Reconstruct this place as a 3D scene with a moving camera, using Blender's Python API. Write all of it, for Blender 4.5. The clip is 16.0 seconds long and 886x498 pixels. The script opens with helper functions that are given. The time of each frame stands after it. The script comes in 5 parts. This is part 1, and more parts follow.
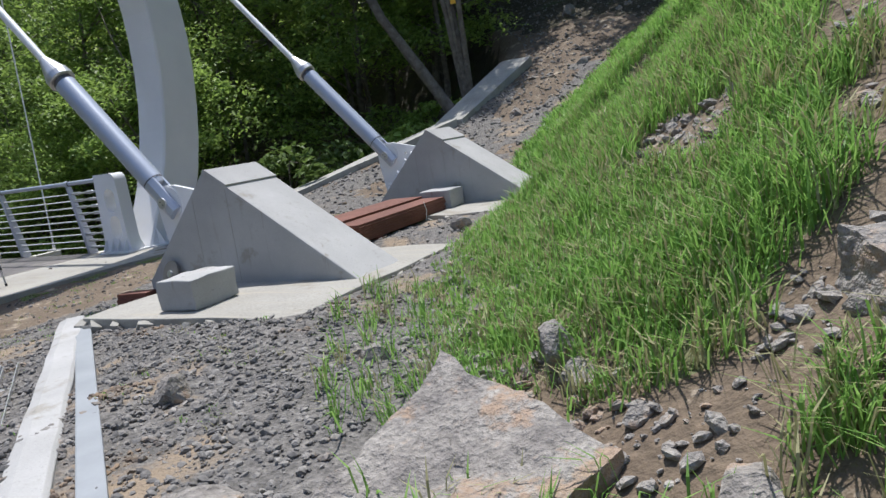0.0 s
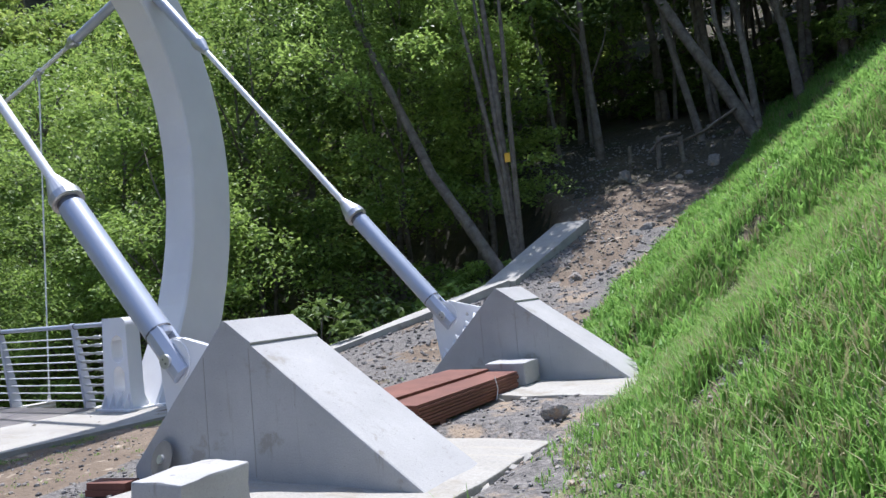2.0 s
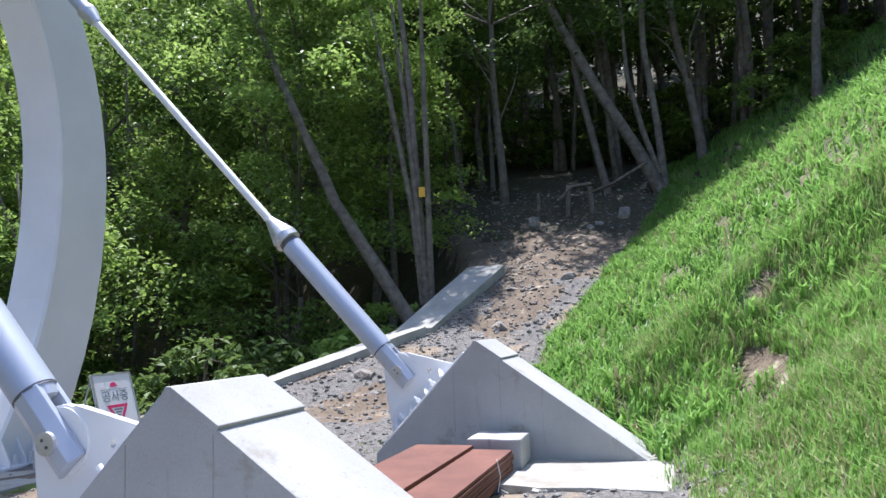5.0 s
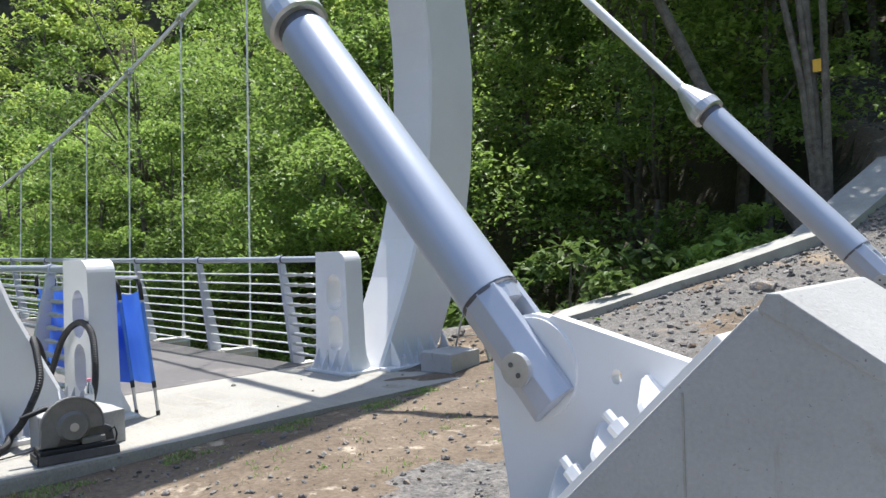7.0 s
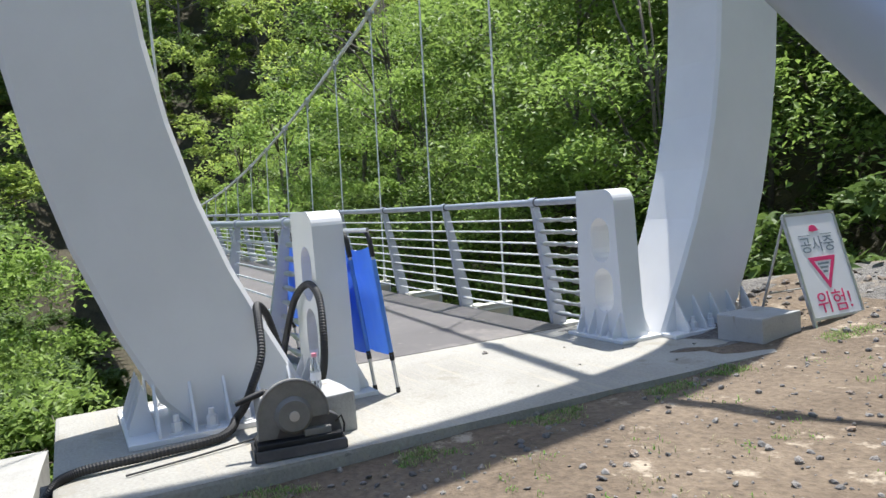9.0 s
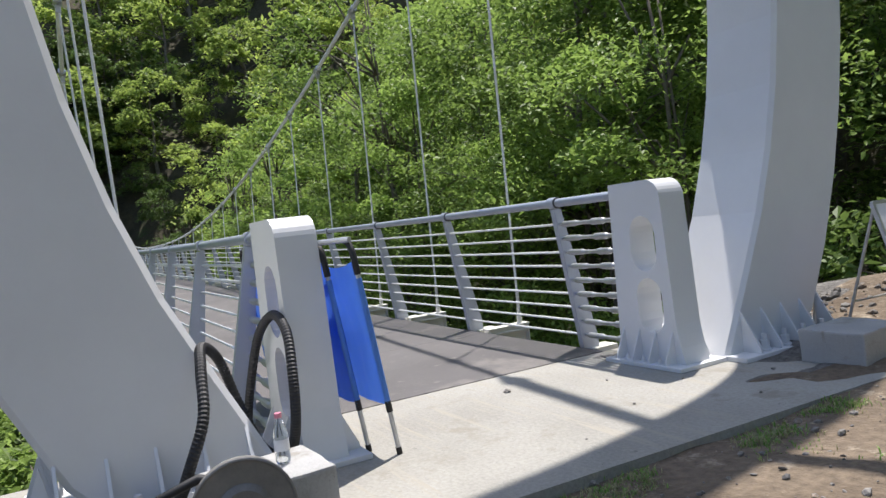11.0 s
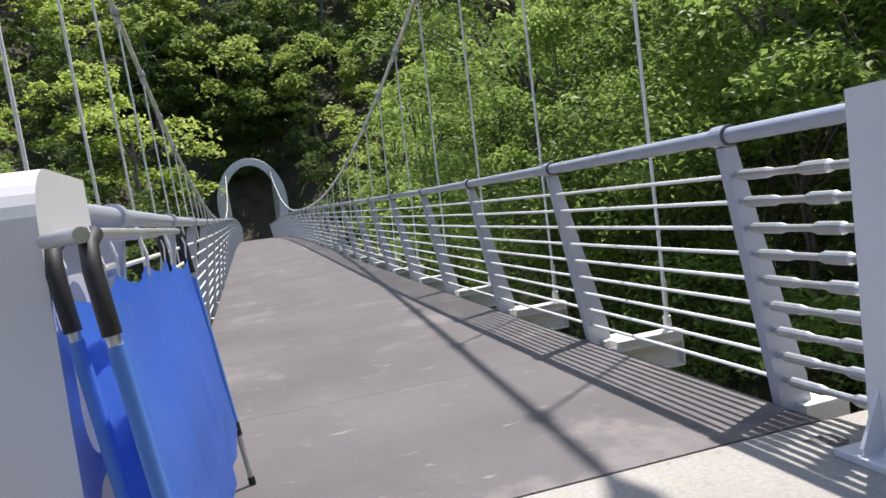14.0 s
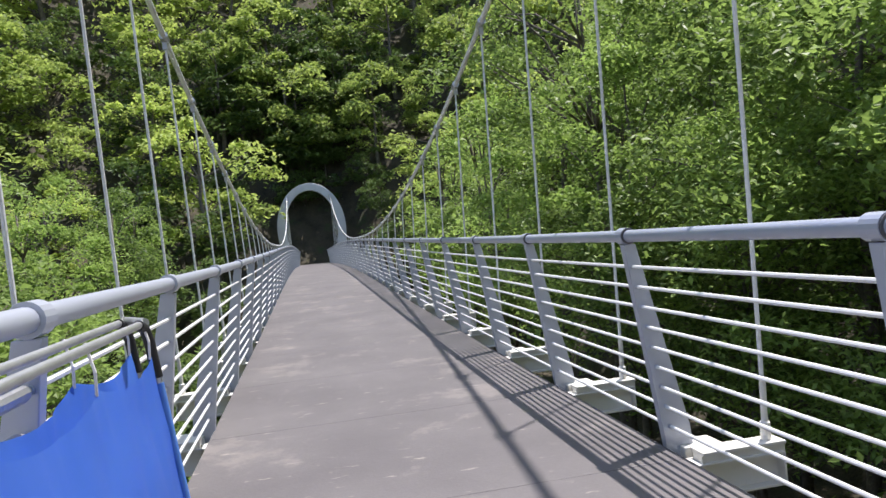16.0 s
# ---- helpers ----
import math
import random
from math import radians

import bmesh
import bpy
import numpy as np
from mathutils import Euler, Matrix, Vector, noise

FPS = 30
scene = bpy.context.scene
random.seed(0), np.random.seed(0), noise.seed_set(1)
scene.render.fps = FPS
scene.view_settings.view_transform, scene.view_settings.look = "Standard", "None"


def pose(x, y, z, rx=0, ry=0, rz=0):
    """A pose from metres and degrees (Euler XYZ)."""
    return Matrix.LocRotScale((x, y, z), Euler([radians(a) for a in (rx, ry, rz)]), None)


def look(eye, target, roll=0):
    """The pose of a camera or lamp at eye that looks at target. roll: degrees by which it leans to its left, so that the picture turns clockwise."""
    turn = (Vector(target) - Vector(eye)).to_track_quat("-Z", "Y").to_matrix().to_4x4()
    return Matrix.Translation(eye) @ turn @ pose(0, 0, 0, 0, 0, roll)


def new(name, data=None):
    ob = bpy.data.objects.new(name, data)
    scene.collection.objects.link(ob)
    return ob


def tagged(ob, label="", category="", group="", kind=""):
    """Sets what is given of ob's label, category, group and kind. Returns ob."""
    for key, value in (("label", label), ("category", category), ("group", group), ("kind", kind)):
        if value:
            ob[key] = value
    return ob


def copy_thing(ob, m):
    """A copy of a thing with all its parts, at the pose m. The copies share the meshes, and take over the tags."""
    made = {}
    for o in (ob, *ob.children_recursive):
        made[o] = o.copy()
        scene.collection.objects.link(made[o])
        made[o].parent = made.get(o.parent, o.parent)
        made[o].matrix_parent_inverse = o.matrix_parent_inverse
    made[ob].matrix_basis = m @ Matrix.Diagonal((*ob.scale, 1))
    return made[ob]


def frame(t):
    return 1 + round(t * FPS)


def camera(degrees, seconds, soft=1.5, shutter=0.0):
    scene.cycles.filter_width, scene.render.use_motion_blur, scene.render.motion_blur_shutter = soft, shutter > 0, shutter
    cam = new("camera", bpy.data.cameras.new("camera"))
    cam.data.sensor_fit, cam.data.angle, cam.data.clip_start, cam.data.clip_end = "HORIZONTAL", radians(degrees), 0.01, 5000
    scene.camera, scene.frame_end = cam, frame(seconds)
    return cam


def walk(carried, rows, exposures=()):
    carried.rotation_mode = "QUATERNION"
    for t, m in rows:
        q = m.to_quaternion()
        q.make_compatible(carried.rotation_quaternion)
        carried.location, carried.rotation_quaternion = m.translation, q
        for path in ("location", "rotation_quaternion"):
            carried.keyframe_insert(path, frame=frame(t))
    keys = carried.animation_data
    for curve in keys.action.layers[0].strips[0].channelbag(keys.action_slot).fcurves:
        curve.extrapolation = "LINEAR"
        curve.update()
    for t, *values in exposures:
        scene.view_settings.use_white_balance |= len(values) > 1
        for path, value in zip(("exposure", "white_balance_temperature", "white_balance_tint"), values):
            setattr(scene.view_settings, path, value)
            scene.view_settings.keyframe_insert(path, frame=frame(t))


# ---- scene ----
cam = camera(62.1, 16.0)
PATH = [
    (0, (3.694, -1.718, 1.333), (2.733, 0.005, 1.004), -8.2),
    (0.5, (3.511, -1.375, 1.278), (2.472, 0.326, 1.119), -6.1),
    (1, (3.189, -1.01, 1.266), (2.019, 0.609, 1.19), -6.4),
    (1.5, (2.816, -0.777, 1.289), (1.706, 0.885, 1.351), -5.2),
    (2, (2.491, -0.499, 1.318), (1.506, 1.237, 1.432), -4.8),
    (2.5, (2.158, -0.367, 1.337), (1.296, 1.434, 1.452), -4.0),
    (3, (1.897, -0.197, 1.332), (1.129, 1.645, 1.471), -3.4),
    (3.2, (1.823, -0.132, 1.38), (1.091, 1.724, 1.521), -3.2),
    (5.3, (0.663, 0.614, 1.442), (0.034, 2.501, 1.651), -2.0),
    (5.5, (0.538, 0.69, 1.432), (-0.144, 2.559, 1.63), -1.4),
    (6, (0.225, 0.917, 1.412), (-0.69, 2.688, 1.567), -1.4),
    (6.5, (-0.145, 1.099, 1.393), (-1.316, 2.718, 1.461), -1.3),
    (7, (-0.524, 1.329, 1.361), (-1.893, 2.788, 1.352), -1.7),
    (7.5, (-0.84, 1.583, 1.371), (-2.348, 2.895, 1.297), -2.2),
    (8, (-1.151, 1.786, 1.396), (-2.784, 2.935, 1.279), -2.9),
    (8.5, (-1.469, 2.027, 1.369), (-3.196, 3.028, 1.241), -3.4),
    (9, (-1.78, 2.181, 1.323), (-3.557, 3.091, 1.197), -4.4),
    (9.2, (-1.889, 2.279, 1.297), (-3.681, 3.162, 1.197), -4.7),
    (11.3, (-3.202, 2.807, 1.164), (-4.978, 3.725, 1.1), -7.2),
    (11.5, (-3.39, 2.89, 1.143), (-5.182, 3.776, 1.085), -7.6),
    (12, (-3.786, 3.164, 1.145), (-5.6, 4.005, 1.106), -7.8),
    (12.5, (-4.114, 3.533, 1.138), (-5.957, 4.306, 1.093), -8.1),
    (13, (-4.439, 3.829, 1.134), (-6.318, 4.511, 1.055), -8.2),
    (13.5, (-4.755, 4.166, 1.146), (-6.666, 4.746, 1.046), -8.3),
    (14, (-5.131, 4.343, 1.141), (-7.064, 4.843, 1.012), -8.1),
    (14.5, (-5.573, 4.528, 1.145), (-7.526, 4.941, 1.009), -7.6),
    (15, (-5.872, 4.621, 1.325), (-7.834, 4.992, 1.206), -7.0),
    (15.5, (-5.919, 4.626, 1.363), (-7.885, 4.988, 1.289), -6.4),
    (16, (-5.92, 4.615, 1.359), (-7.887, 4.975, 1.326), -5.7),
]
walk(cam, [(t, look(eye, target, roll)) for t, eye, target, roll in PATH],
     exposures=[(0, 0.22, 6250, 12), (1.0, 0.38, 6050, 14), (2.5, 0.76, 5950, 16), (5.5, 0.97, 5950, 16), (6.5, 0.84, 6300, 12), (8.0, 0.76, 6350, 10), (9.0, 0.76, 6350, 10), (11.5, 0.42, 6500, 14), (13.0, 0.48, 6500, 16), (16.0, 0.62, 6400, 17)])

# ---- sun and sky ----
SUN_WAY = Vector((-0.215, 0.283, 1.0)).normalized()      # towards the sun
sun = new("sun", bpy.data.lights.new("sun", "SUN"))
sun.data.energy, sun.data.angle, sun.data.color = 4.7, radians(0.7), (1.0, 0.965, 0.91)
sun.matrix_world = look(SUN_WAY * 60, (0, 0, 0))
world = bpy.data.worlds.new("world")
scene.world = world
world.use_nodes = True
sky = world.node_tree.nodes.new("ShaderNodeTexSky")
sky.sky_type, sky.sun_disc = "NISHITA", False
sky.sun_elevation = math.asin(SUN_WAY.z)
sky.sun_rotation = math.atan2(SUN_WAY.x, SUN_WAY.y)
backdrop = world.node_tree.nodes["Background"]
backdrop.inputs["Strength"].default_value = 0.15
world.node_tree.links.new(sky.outputs[0], backdrop.inputs["Color"])


# ---- materials ----
def material(name, dark, light, scale=4.0, fine=60.0, rough=0.7, metal=0.0, bump=0.2, grain=0.35, spot=None, spot_at=0.62, spot_scale=1.3, depth=0.01, island=False, pits=None, streak=None):
    """Two scales of noise between two colours, a third colour in stains, and fine relief."""
    m = bpy.data.materials.new(name)
    m.use_nodes = True
    t = m.node_tree
    b = t.nodes["Principled BSDF"]
    b.inputs["Roughness"].default_value, b.inputs["Metallic"].default_value = rough, metal
    co = t.nodes.new("ShaderNodeTexCoord")

    def noisy(s, detail=5.0, r=0.6):
        n = t.nodes.new("ShaderNodeTexNoise")
        n.inputs["Scale"].default_value, n.inputs["Detail"].default_value, n.inputs["Roughness"].default_value = s, detail, r
        t.links.new(co.outputs["Object"], n.inputs["Vector"])
        return n.outputs["Fac"]

    def stretched(s, by):
        mp = t.nodes.new("ShaderNodeMapping")
        mp.inputs["Scale"].default_value = by
        t.links.new(co.outputs["Object"], mp.inputs["Vector"])
        n = t.nodes.new("ShaderNodeTexNoise")
        n.inputs["Scale"].default_value, n.inputs["Detail"].default_value, n.inputs["Roughness"].default_value = s, 7.0, 0.68
        t.links.new(mp.outputs[0], n.inputs["Vector"])
        return n.outputs["Fac"]

    def mixed(fac, a, c, mode="MIX"):
        x = t.nodes.new("ShaderNodeMix")
        x.data_type, x.blend_type = "RGBA", mode
        for sock, v in ((x.inputs[0], fac), (x.inputs[6], a), (x.inputs[7], c)):
            if isinstance(v, bpy.types.NodeSocket):
                t.links.new(v, sock)
            else:
                sock.default_value = v if isinstance(v, float) else (*v, 1.0)
        return x.outputs[2]

    def ramp(fac, lo, hi):
        r = t.nodes.new("ShaderNodeMapRange")
        r.inputs["From Min"].default_value, r.inputs["From Max"].default_value = lo, hi
        t.links.new(fac, r.inputs["Value"])
        return r.outputs["Result"]

    small = noisy(fine, 3.0)
    colour = mixed(ramp(noisy(scale), 0.3, 0.7), dark, light)
    colour = mixed(ramp(small, 0.5 - 0.5 / (0.6 + grain * 4), 0.5 + 0.5 / (0.6 + grain * 4)), mixed(grain, colour, (0.0, 0.0, 0.0)), colour)
    if spot:
        colour = mixed(ramp(noisy(spot_scale, 8.0, 0.7), spot_at, spot_at + 0.08), colour, spot)
    if streak:
        col, by, s, at = streak
        colour = mixed(ramp(stretched(s, by), at, at + 0.10), colour, col)
    if pits:
        colour = mixed(ramp(noisy(pits * 1.8, 3.0, 0.6), 0.67, 0.71), colour, mixed(0.5, colour, (0.03, 0.028, 0.025)))
        colour = mixed(ramp(stretched(pits * 0.2, (1.0, 1.0, 3.2)), 0.66, 0.70), colour, mixed(0.45, colour, (0.04, 0.038, 0.035)))
    if island:
        g = t.nodes.new("ShaderNodeNewGeometry")
        colour = mixed(g.outputs["Random Per Island"], mixed(0.62, colour, (0.03, 0.03, 0.035)), colour)
    t.links.new(colour, b.inputs["Base Color"])
    if bump:
        k = t.nodes.new("ShaderNodeBump")
        k.inputs["Strength"].default_value, k.inputs["Distance"].default_value = bump, depth
        t.links.new(small, k.inputs["Height"])
        t.links.new(k.outputs["Normal"], b.inputs["Normal"])
    return m


def leaf_material(name, a, b2, shine=0.45, through_it=0.35):
    """Leaves: a colour of its own for each leaf, some light through it."""
    m = bpy.data.materials.new(name)
    m.use_nodes = True
    t = m.node_tree
    b = t.nodes["Principled BSDF"]
    geo = t.nodes.new("ShaderNodeNewGeometry")
    info = t.nodes.new("ShaderNodeObjectInfo")
    r = t.nodes.new("ShaderNodeMix")
    r.data_type = "RGBA"
    r.inputs[6].default_value, r.inputs[7].default_value = (*a, 1), (*b2, 1)
    half = t.nodes.new("ShaderNodeMath")
    half.operation = "MULTIPLY_ADD"
    half.inputs[1].default_value = 0.55
    t.links.new(geo.outputs["Random Per Island"], half.inputs[0])
    less = t.nodes.new("ShaderNodeMath")
    less.operation = "MULTIPLY"
    less.inputs[1].default_value = 0.45
    t.links.new(info.outputs["Random"], less.inputs[0])
    t.links.new(less.outputs[0], half.inputs[2])
    t.links.new(half.outputs[0], r.inputs[0])
    t.links.new(r.outputs[2], b.inputs["Base Color"])
    b.inputs["Roughness"].default_value, b.inputs["Specular IOR Level"].default_value = shine, 0.2
    tr = t.nodes.new("ShaderNodeBsdfTranslucent")
    t.links.new(r.outputs[2], tr.inputs["Color"])
    mix = t.nodes.new("ShaderNodeMixShader")
    mix.inputs[0].default_value = through_it
    t.links.new(b.outputs[0], mix.inputs[1])
    t.links.new(tr.outputs[0], mix.inputs[2])
    t.links.new(mix.outputs[0], t.nodes["Material Output"].inputs["Surface"])
    return m


CONCRETE = material("concrete", (0.37, 0.367, 0.355), (0.49, 0.485, 0.47), 1.6, 90, 0.85, bump=0.35, grain=0.2, spot=(0.31, 0.295, 0.26), spot_at=0.57, spot_scale=2.6, pits=48.0, streak=((0.29, 0.275, 0.24), (3.0, 3.0, 0.35), 3.0, 0.60))
CONCRETE_SLAB = material("concrete_slab", (0.33, 0.315, 0.275), (0.43, 0.415, 0.37), 1.1, 45, 0.88, bump=0.5, grain=0.3, spot=(0.27, 0.25, 0.205), spot_at=0.56, spot_scale=1.8, pits=40.0, streak=((0.36, 0.33, 0.27), (0.25, 5.0, 3.0), 3.0, 0.55))
CONCRETE_OLD = material("concrete_old", (0.33, 0.32, 0.29), (0.46, 0.45, 0.41), 2.0, 50, 0.9, bump=0.6, grain=0.25, spot=(0.25, 0.23, 0.2))
WHITE = material("white_paint", (0.68, 0.685, 0.69), (0.75, 0.755, 0.76), 1.2, 40, 0.38, bump=0.04, grain=0.03)
CREAM = material("cream_paint", (0.74, 0.72, 0.65), (0.82, 0.80, 0.73), 2.0, 40, 0.45, bump=0.05, grain=0.05)
BLUE_GREY = material("blue_grey_paint", (0.41, 0.445, 0.52), (0.47, 0.505, 0.58), 2.0, 60, 0.34, metal=0.25, bump=0.04, grain=0.04)
SATIN = material("satin_blue_metal", (0.40, 0.445, 0.53), (0.45, 0.49, 0.565), 1.5, 80, 0.36, metal=0.25, bump=0.03, grain=0.04)
STEEL = material("galvanised_steel", (0.46, 0.47, 0.48), (0.62, 0.63, 0.64), 9.0, 120, 0.38, metal=0.7, bump=0.05, grain=0.08)
WIRE = material("white_cable", (0.76, 0.77, 0.75), (0.84, 0.85, 0.83), 8.0, 150, 0.45, metal=0.0, bump=0.1, grain=0.08)
DARK_STEEL = material("dark_steel", (0.10, 0.10, 0.11), (0.18, 0.18, 0.19), 6.0, 90, 0.5, metal=0.6, bump=0.08, grain=0.15)
SAW_GREY = material("dusty_cast_metal", (0.20, 0.19, 0.175), (0.30, 0.285, 0.26), 5.0, 90, 0.6, metal=0.3, bump=0.1, grain=0.15, spot=(0.36, 0.33, 0.28))
BLACK = material("black_plastic", (0.010, 0.010, 0.011), (0.022, 0.022, 0.023), 8.0, 80, 0.6, bump=0.06, grain=0.2)
DECK = material("deck_board", (0.115, 0.105, 0.105), (0.16, 0.148, 0.145), 0.9, 55, 0.55, bump=0.2, grain=0.2, spot=(0.19, 0.172, 0.16), spot_at=0.55, spot_scale=1.1, streak=((0.36, 0.325, 0.285), (6.0, 1.6, 3.0), 2.6, 0.62))
PIPE = material("pale_grey_paint", (0.26, 0.28, 0.30), (0.34, 0.36, 0.38), 3.0, 80, 0.5, metal=0.1, bump=0.05, grain=0.06)
RUST_BOARD = material("red_brown_board", (0.13, 0.045, 0.03), (0.22, 0.085, 0.055), 3.0, 70, 0.75, bump=0.25, grain=0.3, spot=(0.30, 0.16, 0.11))
SIGN_WHITE = material("sign_board", (0.72, 0.72, 0.74), (0.80, 0.80, 0.81), 2.0, 50, 0.4, bump=0.02, grain=0.04)
SIGN_RED = material("sign_red", (0.62, 0.03, 0.14), (0.70, 0.05, 0.18), 3.0, 50, 0.45, bump=0.0, grain=0.04)
SIGN_INK = material("sign_grey", (0.16, 0.20, 0.24), (0.24, 0.28, 0.31), 3.0, 50, 0.5, bump=0.0, grain=0.04)
PINK = material("pink_cap", (0.75, 0.25, 0.33), (0.8, 0.3, 0.38), 5.0, 50, 0.4, bump=0.0, grain=0.02)
YELLOW = material("yellow_plate", (0.75, 0.40, 0.03), (0.82, 0.47, 0.05), 4.0, 50, 0.5, bump=0.0, grain=0.05)
SOIL = material("soil", (0.14, 0.102, 0.068), (0.235, 0.18, 0.125), 1.3, 22, 0.95, bump=0.8, grain=0.45, spot=(0.38, 0.32, 0.24), spot_at=0.58, spot_scale=3.0, depth=0.03)
GRAVEL = material("crushed_stone", (0.13, 0.122, 0.112), (0.28, 0.262, 0.238), 9.0, 34, 0.9, bump=1.0, grain=0.6, spot=(0.27, 0.21, 0.145), spot_at=0.55, spot_scale=1.2, depth=0.03)
BANK = material("grassy_earth", (0.10, 0.125, 0.05), (0.24, 0.23, 0.12), 2.0, 20, 0.95, bump=0.8, grain=0.5, spot=(0.33, 0.29, 0.22), spot_at=0.60, spot_scale=1.5, depth=0.03)
FOREST_FLOOR = material("forest_floor", (0.045, 0.042, 0.025), (0.11, 0.092, 0.055), 0.8, 9, 0.95, bump=0.8, grain=0.5, spot=(0.05, 0.07, 0.025), spot_at=0.56, spot_scale=0.5, depth=0.1)
STONE = material("stone", (0.22, 0.20, 0.185), (0.44, 0.41, 0.365), 6.0, 40, 0.9, bump=0.9, grain=0.45, spot=(0.34, 0.25, 0.18), spot_at=0.54, spot_scale=4.0, depth=0.03, pits=14.0)
RUBBLE = material("rubble", (0.21, 0.20, 0.185), (0.41, 0.385, 0.35), 6.0, 60, 0.9, bump=0.4, grain=0.3, island=True, spot=(0.28, 0.20, 0.13), spot_at=0.56, spot_scale=1.5)
BARK = material("bark", (0.11, 0.09, 0.07), (0.27, 0.235, 0.19), 6.0, 40, 0.95, bump=0.8, grain=0.4, depth=0.02)
LEAF = leaf_material("leaf", (0.05, 0.095, 0.022), (0.40, 0.56, 0.135), 0.45, 0.50)
LEAF_FAR = leaf_material("far_leaf", (0.09, 0.16, 0.04), (0.62, 0.74, 0.18), 0.5, 0.48)
# darker copy of the leaf: canopy shade put into the colour
LEAF_SHADE = leaf_material("shade_leaf", (0.05, 0.095, 0.028), (0.17, 0.25, 0.065), 0.5, 0.35)
GRASS = leaf_material("grass_blade", (0.095, 0.235, 0.042), (0.33, 0.53, 0.14), 0.45, 0.5)
DRY_GRASS = leaf_material("dry_grass", (0.26, 0.25, 0.13), (0.42, 0.40, 0.22), 0.6, 0.3)
TARP = leaf_material("blue_tarp", (0.11, 0.27, 0.74), (0.16, 0.36, 0.86), 0.35, 0.32)


def clear_plastic():
    m = bpy.data.materials.new("clear_plastic")
    m.use_nodes = True
    b = m.node_tree.nodes["Principled BSDF"]
    b.inputs["Base Color"].default_value = (0.93, 0.96, 0.97, 1)
    b.inputs["Roughness"].default_value, b.inputs["IOR"].default_value = 0.08, 1.33
    b.inputs["Transmission Weight"].default_value = 0.9
    return m


CLEAR = clear_plastic()


# ---- mesh helpers ----
def part(name, bm, mat, parent=None, label="", smooth=False):
    me = bpy.data.meshes.new(name)
    bmesh.ops.recalc_face_normals(bm, faces=bm.faces)
    bm.to_mesh(me)
    bm.free()
    me.materials.append(mat)
    if smooth:
        for p in me.polygons:
            p.use_smooth = True
        me.set_sharp_from_angle(angle=radians(42))
    ob = new(name, me)
    ob.parent = parent
    return tagged(ob, label) if label else ob


def thing(name, label, category, at=None, group="", kind=""):
    """An empty at a thing's base, under which its parts go; the parts are given in the empty's own frame."""
    ob = new(name)
    ob.empty_display_size = 0.1
    if at is not None:
        ob.matrix_world = at
    return tagged(ob, label, category, group, kind)


def box(x0, x1, y0, y1, z0, z1, bevel=0.0, bm=None):
    bm = bm or bmesh.new()
    made = bmesh.ops.create_cube(bm, size=1.0, matrix=Matrix.Translation(((x0 + x1) / 2, (y0 + y1) / 2, (z0 + z1) / 2)) @ Matrix.Diagonal((x1 - x0, y1 - y0, z1 - z0, 1)))
    if bevel:
        bmesh.ops.bevel(bm, geom=list({e for v in made["verts"] for e in v.link_edges}), offset=bevel, segments=2, affect="EDGES", profile=0.6)
    return bm


def prism(profile, lo, hi, axis="y", bevel=0.0, bm=None):
    """A profile pushed along an axis: of (x, z) along y, (y, z) along x, (x, y) along z."""
    bm = bm or bmesh.new()
    place = {"y": lambda a, b, c: (a, c, b), "x": lambda a, b, c: (c, a, b), "z": lambda a, b, c: (a, b, c)}[axis]
    ends = [[bm.verts.new(place(a, b, c)) for a, b in profile] for c in (lo, hi)]
    faces = [bm.faces.new(ends[0]), bm.faces.new(list(reversed(ends[1])))]
    n = len(profile)
    for i in range(n):
        faces.append(bm.faces.new((ends[0][i], ends[0][(i + 1) % n], ends[1][(i + 1) % n], ends[1][i])))
    if bevel:
        bmesh.ops.bevel(bm, geom=list({e for f in faces for e in f.edges}), offset=bevel, segments=2, affect="EDGES", profile=0.6)
    return bm


def tube(points, radius, sides=12, bm=None, cap=True):
    """A round tube through points; radius is one number or one for each point."""
    bm = bm or bmesh.new()
    pts = [Vector(p) for p in points]
    radii = radius if isinstance(radius, (list, tuple)) else [radius] * len(pts)
    rings, side = [], None
    for i, p in enumerate(pts):
        ahead = (pts[min(i + 1, len(pts) - 1)] - pts[max(i - 1, 0)]).normalized()
        if side is None:
            side = ahead.orthogonal().normalized()
        side = (side - ahead * side.dot(ahead)).normalized()
        up = ahead.cross(side)
        rings.append([bm.verts.new(p + (side * math.cos(a) + up * math.sin(a)) * radii[i]) for a in (2 * math.pi * k / sides for k in range(sides))])
    for a, b in zip(rings, rings[1:]):
        for k in range(sides):
            bm.faces.new((a[k], a[(k + 1) % sides], b[(k + 1) % sides], b[k]))
    if cap:
        bm.faces.new(list(reversed(rings[0])))
        bm.faces.new(rings[-1])
    return bm


def bolt(x, y, z, r=0.028, h=0.09, m=None, bm=None):
    """A nut with its washer and the end of the bolt, standing up."""
    bm = bm or bmesh.new()
    m = m or Matrix.Identity(4)
    for rad, lo, hi, n in ((r * 1.35, 0, h * 0.12, 14), (r, h * 0.12, h * 0.62, 6), (r * 0.55, h * 0.62, h, 10)):
        bmesh.ops.create_cone(bm, cap_ends=True, segments=n, radius1=rad, radius2=rad, depth=hi - lo, matrix=m @ Matrix.Translation((x, y, z + (lo + hi) / 2)))
    return bm


